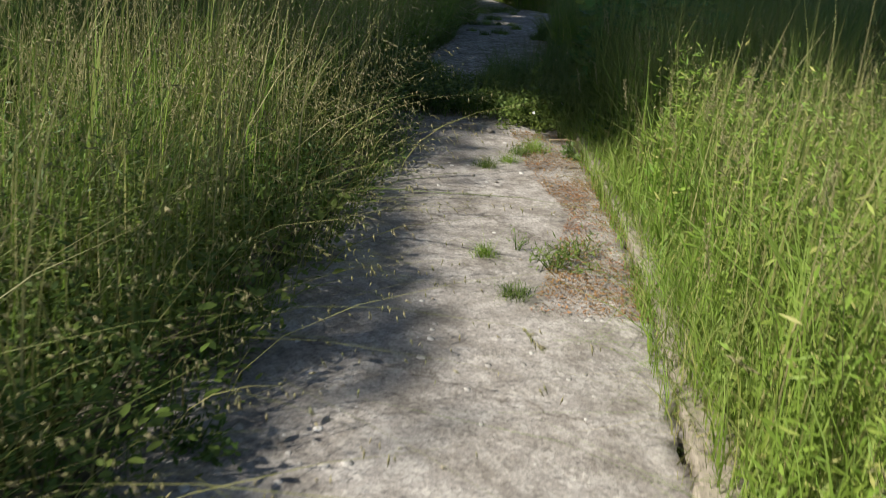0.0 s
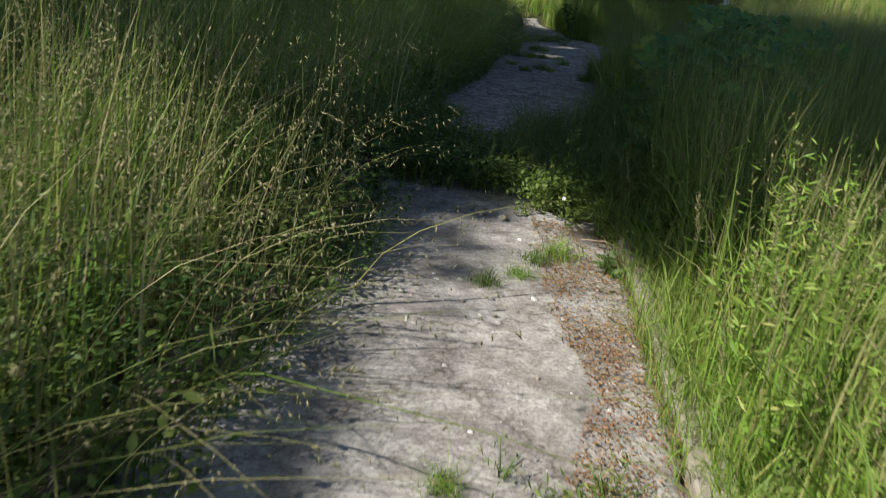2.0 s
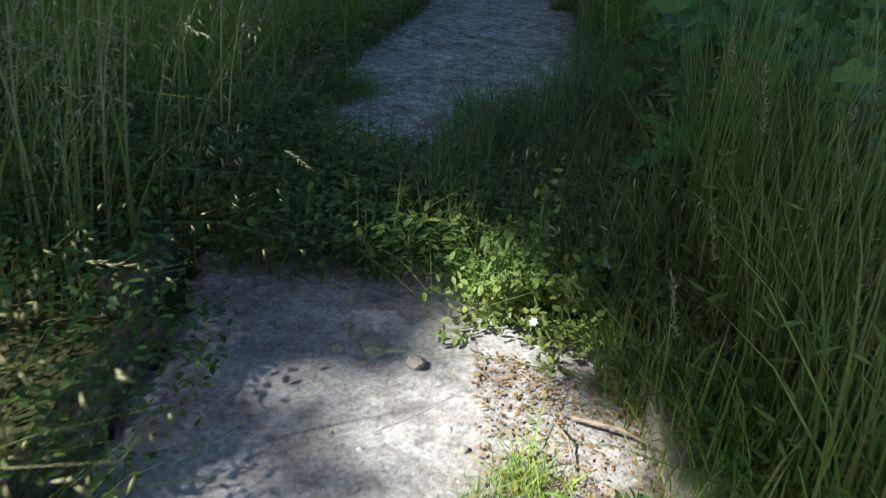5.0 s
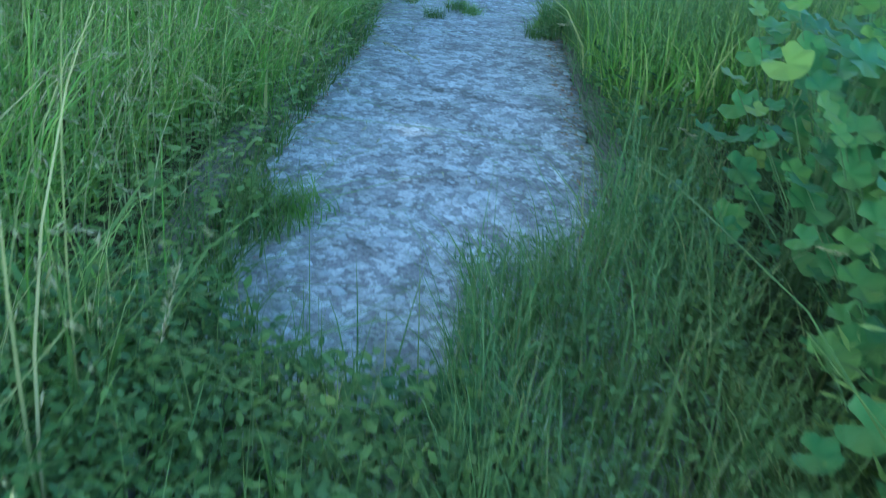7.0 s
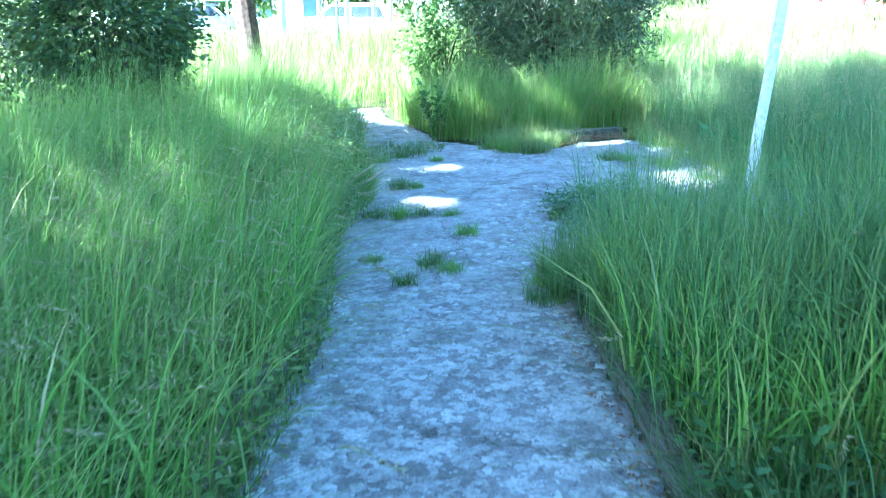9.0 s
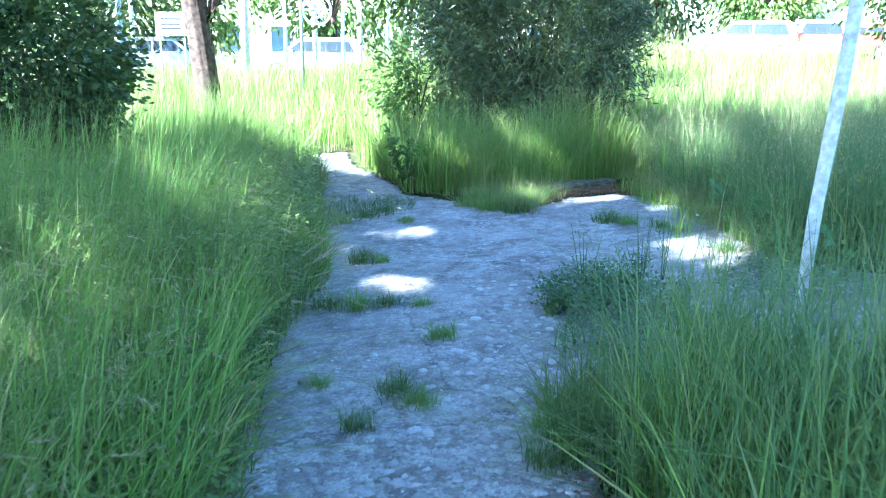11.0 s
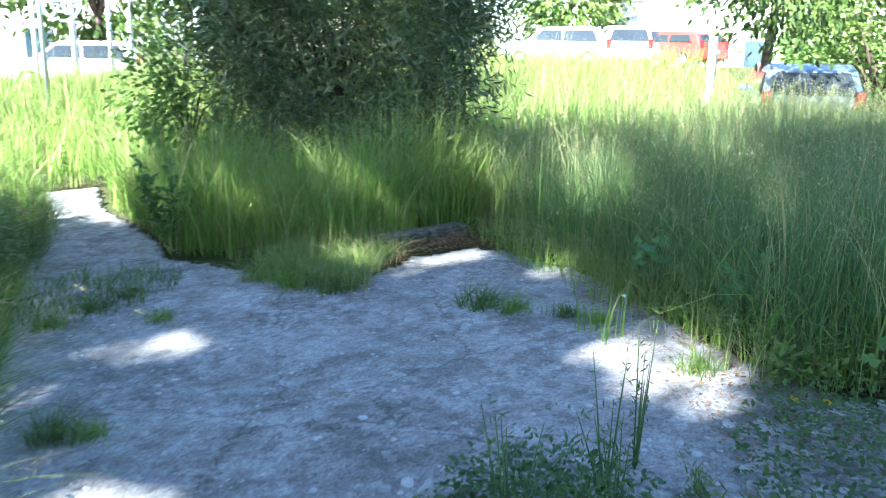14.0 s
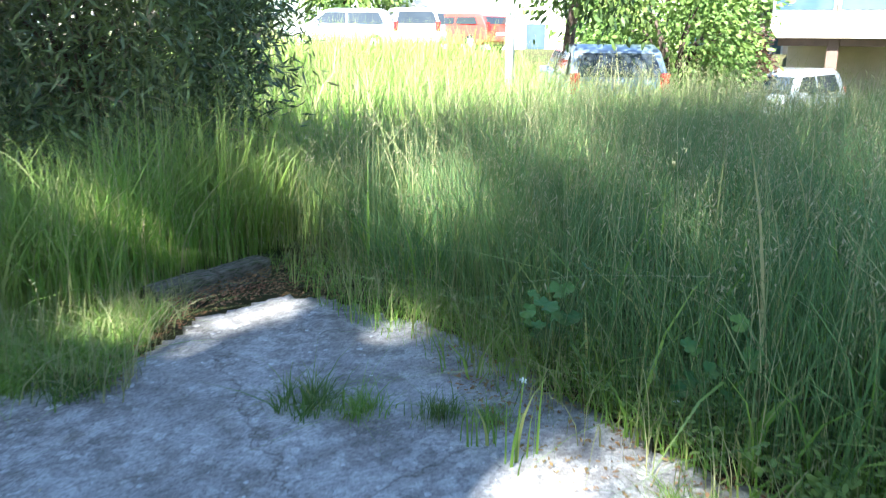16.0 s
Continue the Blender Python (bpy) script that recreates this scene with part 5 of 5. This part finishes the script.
emblem_pole = pole(-3.72, 25.4, 3.2, 0.045, GALV, "thin steel pole that carries a round wheel emblem", name="emblem_pole")
def ring(rr, w_, y0):
    bm = bmesh.new()
    n = 36
    loops = [[bm.verts.new(Vector((q_ * math.cos(2 * math.pi * k_ / n), zz, q_ * math.sin(2 * math.pi * k_ / n)))) for k_ in range(n)] for q_, zz in ((rr - w_, y0), (rr, y0), (rr, y0 + 0.03), (rr - w_, y0 + 0.03))]
    for a, b_ in zip(loops, loops[1:] + loops[:1]):
        for k_ in range(n):
            bm.faces.new((a[k_], a[(k_ + 1) % n], b_[(k_ + 1) % n], b_[k_]))
    return bm


wheel = part("wheel_emblem", ring(0.36, 0.05, -0.015), EMBLEM, emblem_pole, "pale blue enamelled wheel")
wheel.location = (0.38, 0, 2.1)
part("hub_ring", ring(0.19, 0.045, -0.02), EMBLEM, wheel)
for k_ in range(6):
    a = k_ * math.pi / 3
    sp = part("spoke", tube([(0.05 * math.cos(a), 0, 0.05 * math.sin(a)), (0.33 * math.cos(a), 0, 0.33 * math.sin(a))], [0.03, 0.022], 6), EMBLEM, wheel)
pole(-8.75, 26.8, 5.2, 0.10, BLUEPAINT, "pale blue painted street pole")
pole(-9.3, 28.9, 5.0, 0.06, POSTPAINT, "thin white street pole")
pole(-6.4, 29.9, 5.0, 0.13, POSTPAINT, "pale street pole at the meadow's end")
pole(9.9, 25.6, 4.2, 0.10, POSTPAINT, "pale upright pole in the meadow")
for i in range(9):
    pole(-6.2 + i * 0.85, 34 + (i % 3) * 0.8, 3.6, 0.07 + 0.02 * (i % 2), POSTPAINT, "pale thin post in a row beyond the meadow", 0.03 * (i % 3))
board = tagged(new("sign_board"), "white rectangular board on two legs", "sign")
part("panel", box_bm((0.75, 0.04, 0.55), (0, 0, 1.9), 0.01), PLATE, board)
for sx in (-0.3, 0.3):
    part("leg", tube([(sx, 0.04, -0.2), (sx, 0.04, 2.1)], [0.025, 0.025], 8), GALV, board)
for zz in (2.02, 1.9, 1.8):
    part("text_bar", box_bm((0.5, 0.006, 0.04), (0, -0.024, zz)), BLACKBAR, board)
board.matrix_basis = pose(-6.9, 25.5, float(gz(-6.9, 25.5)))

pine = tagged(new("pine_trunk"), "thick leaning reddish pine trunk in tall grass", "tree")
bm = tube([(0.12, 0, -0.2), (0.10, 0, 0.5), (0.0, 0, 1.6), (-0.15, 0, 3.0), (-0.2, 0, 5.0), (-0.1, 0.1, 7.5)], [0.34, 0.27, 0.24, 0.23, 0.20, 0.15], 18)
bmesh.ops.subdivide_edges(bm, edges=bm.edges[:], cuts=2, use_grid_fill=True)
for v_ in bm.verts:
    ang = math.atan2(v_.co.y, v_.co.x)
    v_.co += Vector((math.cos(ang), math.sin(ang), 0)) * 0.035 * noise.noise(Vector((ang * 4, v_.co.z * 2.2, 0)))
part("trunk", bm, BARK, pine)
part("limb", tube([(0.05, 0, 2.0), (0.35, 0, 2.5), (0.45, 0.1, 3.4)], [0.09, 0.07, 0.05], 8), BARK, pine)
g = np.random.default_rng(81)
pc = g.normal(size=(7000, 3)) * np.array([2.2, 2.0, 0.8]) + np.array([-0.1, 0, 7.6])
mesh_part("crown", scatter("crown", LANCE_V, LANCE_F, pc, g.normal(size=pc.shape), g.uniform(0.15, 0.25, len(pc)), CANOPY), pine)
pine.matrix_basis = pose(-5.3, 22.9, float(gz(-5.3, 22.9)))

# ---- far trees ----
tree("meadow_tree", (9.8, 23.6), (8.3, 20.3, 3.5), (1.9, 1.5, 1.7), 6000, (0.09, 0.16, "leaf"), CANOPY, "dark leafy tree with low hanging branches", 0.10, 14, seed=82, clumps=80)
tree("light_tree", (13.0, 24.0), (12.8, 24.0, 1.5), (1.8, 1.6, 1.9), 11000, (0.10, 0.17, "leaf"), BRIGHT_TREE, "bushy light green tree beside the cars", 0.10, 12, seed=83, clumps=140)
tree("light_tree", (15.0, 27.5), (15.0, 27.5, 2.6), (2.2, 2.0, 2.2), 8000, (0.12, 0.2, "leaf"), BRIGHT_TREE, "tall light green tree behind the cars", 0.14, 12, seed=84, clumps=110)
tree("plum_bush", (14.9, 24.4), (14.9, 24.4, 0.75), (0.9, 0.8, 0.75), 3200, (0.07, 0.12, "leaf"), PLUM, "dark red-leaved plum bush by the building", 0.05, 9, seed=85, category="bush", clumps=60)
for i, (x, y, z, r_) in enumerate([(-14, 36, 3.4, 3.0), (-10.2, 38, 3.0, 2.6), (-5.5, 39, 3.6, 3.0), (-1, 40, 3.4, 2.8), (-20, 34, 3.8, 3.4), (3.8, 42, 4.0, 3.0), (8.0, 43.5, 3.6, 2.4), (12.5, 43.5, 3.6, 2.4), (-27, 30, 3.6, 3.2), (24, 33, 4, 3.2), (29, 24, 4, 3.4)]):
    tree("far_tree", (x, y), (x, y, z + 0.6), (r_, r_ * 0.85, z * 0.8), 4200, (0.2, 0.34, "leaf"), BRIGHT_TREE if i % 3 else CANOPY, "light green roadside tree in the sun", 0.16, 10, seed=90 + i, clumps=70)

# ---- road and cars ----
bm = bmesh.new()
n = 30
rows = [[bm.verts.new(Vector((x, y, float(gz(x, y)) + 0.005))) for y in (33.2, 36.0, 38.5)] for x in np.linspace(-60, 13, n)]
for a, b_ in zip(rows, rows[1:]):
    for k_ in range(2):
        bm.faces.new((a[k_], b_[k_], b_[k_ + 1], a[k_ + 1]))
tagged(part("road", bm, ASPHALT, None), "asphalt road beyond the meadow", "road", kind="structure")


def car(x, y, turn, body_mat, label, length=4.1, width=1.72, height=1.48, boxy=0.0):
    """A hatchback, nose towards +x."""
    top = tagged(new("car"), label, "car", "parked cars")
    L, H = length / 2, height
    prof = [(-L, 0.42), (-L - 0.02, 0.62), (-L + 0.05, 0.92), (-L + 0.30 - 0.15 * boxy, H - 0.10), (-L + 0.62, H), (0.15, H), (0.45, H - 0.06), (1.02, 0.98), (L - 0.15, 0.82), (L, 0.62), (L, 0.35), (L - 0.3, 0.24), (-L + 0.3, 0.24)]
    bm = bmesh.new()
    sides = []
    for sgn in (-1, 1):
        sides.append([bm.verts.new(Vector((px, sgn * (width / 2 - max(0, pz - 0.9) * 0.28), pz))) for px, pz in prof])
    bm.faces.new(sides[0])
    bm.faces.new(sides[1][::-1])
    k = len(prof)
    for i in range(k):
        bm.faces.new((sides[0][i], sides[1][i], sides[1][(i + 1) % k], sides[0][(i + 1) % k]))
    bmesh.ops.recalc_face_normals(bm, faces=bm.faces[:])
    bmesh.ops.bevel(bm, geom=[e for e in bm.edges], offset=0.05, segments=3, affect="EDGES", profile=0.5)
    for f_ in bm.faces:
        f_.smooth = True
    part("body", bm, body_mat, top)

    def panel(name, pts, mat, lab=""):
        b2 = bmesh.new()
        vs = [b2.verts.new(Vector(p_)) for p_ in pts]
        f_ = b2.faces.new(vs)
        ex = bmesh.ops.extrude_face_region(b2, geom=[f_])
        n_ = f_.normal if f_.normal.length else Vector((0, 0, 1))
        b2.normal_update()
        bmesh.ops.translate(b2, vec=f_.normal * 0.012, verts=[v for v in ex["geom"] if isinstance(v, bmesh.types.BMVert)])
        part(name, b2, mat, top, lab)

    rear = lambda z: -L + 0.05 + (z - 0.92) / (H - 1.02) * (0.25 - 0.15 * boxy)
    wy = lambda z: width / 2 - max(0, z - 0.9) * 0.28
    za, zb = 0.97, H - 0.14
    panel("rear_window", [(rear(za) - 0.02, wy(za) - 0.12, za), (rear(za) - 0.02, -wy(za) + 0.12, za), (rear(zb) - 0.02, -wy(zb) + 0.14, zb), (rear(zb) - 0.02, wy(zb) - 0.14, zb)], CARGLASS)
    fr = lambda z: 0.45 + (H - 0.06 - z) / (H - 1.04) * 0.57 + 0.02
    panel("windscreen", [(fr(1.0), -wy(1.0) + 0.1, 1.0), (fr(1.0), wy(1.0) - 0.1, 1.0), (fr(zb), wy(zb) - 0.12, zb), (fr(zb), -wy(zb) + 0.12, zb)], CARGLASS)
    for sgn in (-1, 1):
        for xa, xb, xc, xd in ((-L + 0.45, -0.35, -0.35, -L + 0.62), (-0.27, 0.88, 0.42, -0.27)):
            panel("side_window", [(xa, sgn * (wy(za) + 0.004), za), (xb, sgn * (wy(za) + 0.004), za), (xc, sgn * (wy(zb) + 0.004), zb), (xd, sgn * (wy(zb) + 0.004), zb)][::-sgn], CARGLASS)
        part("tail_light", box_bm((0.08, 0.16, 0.34), (-L + 0.03, sgn * (width / 2 - 0.12), 0.86), 0.02), RED_LAMP, top, "red tail light")
        part("headlight", box_bm((0.12, 0.34, 0.15), (L - 0.06, sgn * (width / 2 - 0.25), 0.66), 0.03), LAMP, top, "clear headlight")
        part("mirror", box_bm((0.10, 0.16, 0.12), (0.70, sgn * (width / 2 + 0.05), 0.98), 0.03), body_mat, top)
        for wx in (-L + 0.78, L - 0.78):
            wheel_ = part("wheel", tube([(wx, sgn * (width / 2 - 0.19), 0.30), (wx, sgn * (width / 2 + 0.005), 0.30)], [0.30, 0.30], 22), RUBBER, top)
            part("rim", tube([(wx, sgn * (width / 2 - 0.02), 0.30), (wx, sgn * (width / 2 + 0.012), 0.30)], [0.19, 0.17], 14), ALU, wheel_)
    part("number_plate", box_bm((0.02, 0.5, 0.11), (-L - 0.015, 0, 0.62)), PLATE, top, "white number plate")
    part("bumper", box_bm((0.14, width - 0.1, 0.2), (-L + 0.02, 0, 0.45), 0.04), body_mat, top)
    top.matrix_basis = pose(x, y, float(gz(x, y)) + 0.0, 0, 0, turn)
    return top


car(10.4, 23.2, 65, GREYBLUE, "grey-blue hatchback parked beyond the tall grass")
car(15.9, 24.0, 200, SILVER, "pale silver car parked beside the building")
car(15.6, 39.1, 110, REDCAR, "red car parked beyond the meadow", 3.8, 1.6, 1.36)
car(13.2, 38.7, 75, WHITECAR, "white hatchback parked at the meadow's end", 4.0, 1.7, 1.5, 0.6)
car(10.8, 39.5, 160, SILVER, "silver car parked at the meadow's end")
car(14.8, 41, 85, GREYBLUE, "dark car parked under the trees")
car(-11.5, 37, 5, SILVER, "pale car parked beyond the pine trunk")
car(-6.0, 37.5, 185, WHITECAR, "white car parked beyond the pine trunk")

# ---- buildings ----
def house(x, y, turn, size, wall_mat, label, storeys=2, bays=4, roof=True, base=-1.0):
    top = tagged(new("house"), label, "house")
    w_, d_, h_ = size
    part("wall", box_bm((w_, d_, h_), (0, 0, h_ / 2), 0.02, 1), wall_mat, top)
    if roof:
        bm = bmesh.new()
        e = 0.45
        v_ = [bm.verts.new(Vector(p_)) for p_ in ((-w_ / 2 - e, -d_ / 2 - e, h_), (w_ / 2 + e, -d_ / 2 - e, h_), (w_ / 2 + e, d_ / 2 + e, h_), (-w_ / 2 - e, d_ / 2 + e, h_), (-w_ / 2 - e, 0, h_ + d_ * 0.22), (w_ / 2 + e, 0, h_ + d_ * 0.22))]
        for f_ in ((0, 1, 5, 4), (2, 3, 4, 5), (0, 4, 3), (1, 2, 5), (3, 2, 1, 0)):
            bm.faces.new([v_[q_] for q_ in f_])
        part("roof", bm, ROOFTILE, top)
    for s_ in range(storeys):
        for k_ in range(bays):
            wx = -w_ / 2 + w_ * (k_ + 0.5) / bays
            zz = 1.6 + s_ * 3.0
            win = part("window", box_bm((1.0, 0.08, 1.3), (wx, -d_ / 2 - 0.02, zz), 0.01, 1), ALU, top)
            part("pane", box_bm((0.84, 0.02, 1.14), (wx, -d_ / 2 - 0.066, zz)), WINDOW, win)
            part("sill", box_bm((1.15, 0.16, 0.05), (wx, -d_ / 2 - 0.06, zz - 0.68)), wall_mat, win)
    top.matrix_basis = pose(x, y, base, 0, 0, turn)
    return top


house(19.5, 46.5, -20, (8, 7, 6.4), WHITEWALL, "white rendered house in full sun", 2, 3, True, -0.4)
house(24.5, 37.5, -28, (8, 7, 4.4), PINKWALL, "pale plaster house with a tiled roof", 1, 3, True, -0.8)
house(-13, 48, 8, (14, 8, 6.5), WHITEWALL, "long white house behind the roadside trees", 2, 6, True, -0.2)
house(3, 50, 0, (12, 8, 6.5), PINKWALL, "pale house behind the roadside trees", 2, 5, True, -0.2)

block = tagged(new("office_block"), "beige office block with a window strip over an open ground floor", "building")
part("floor_band", box_bm((12, 7, 0.62), (6.0, 3.5, 2.25), 0.05), BEIGE, block, "beige concrete floor band")
part("upper_wall", box_bm((11.9, 6.8, 0.5), (6.0, 3.5, 5.0), 0.02), BEIGE, block)
part("back_wall", box_bm((11.5, 0.25, 3.2), (6.0, 5.4, 0.4), 0.02), BEIGE, block)
part("roof", box_bm((12.3, 7.3, 0.3), (6.0, 3.5, 5.4), 0.04), BEIGE, block)
part("inner_wall", box_bm((11.2, 0.2, 2.3), (6.0, 0.75, 3.65)), BEIGE, block)
for i in range(8):
    win = part("window", box_bm((1.46, 0.10, 2.2), (0.75 + i * 1.5, 0.12, 3.66), 0.01, 1), ALU, block, "aluminium window frame")
    part("pane", box_bm((1.34, 0.03, 2.06), (0.75 + i * 1.5, 0.055, 3.66)), WINDOW, win)
for sx in (1.5, 4.5, 8.0, 11.0):
    part("column", box_bm((0.28, 0.28, 3.4), (sx, 0.5, 0.3), 0.02), BROWNFRAME, block, "brown painted column")
part("beam", box_bm((11.6, 0.2, 0.22), (6.0, 0.5, 1.86), 0.01), BROWNFRAME, block)
block.matrix_basis = pose(17.75, 26.1, -0.62, 0, 0, -50)
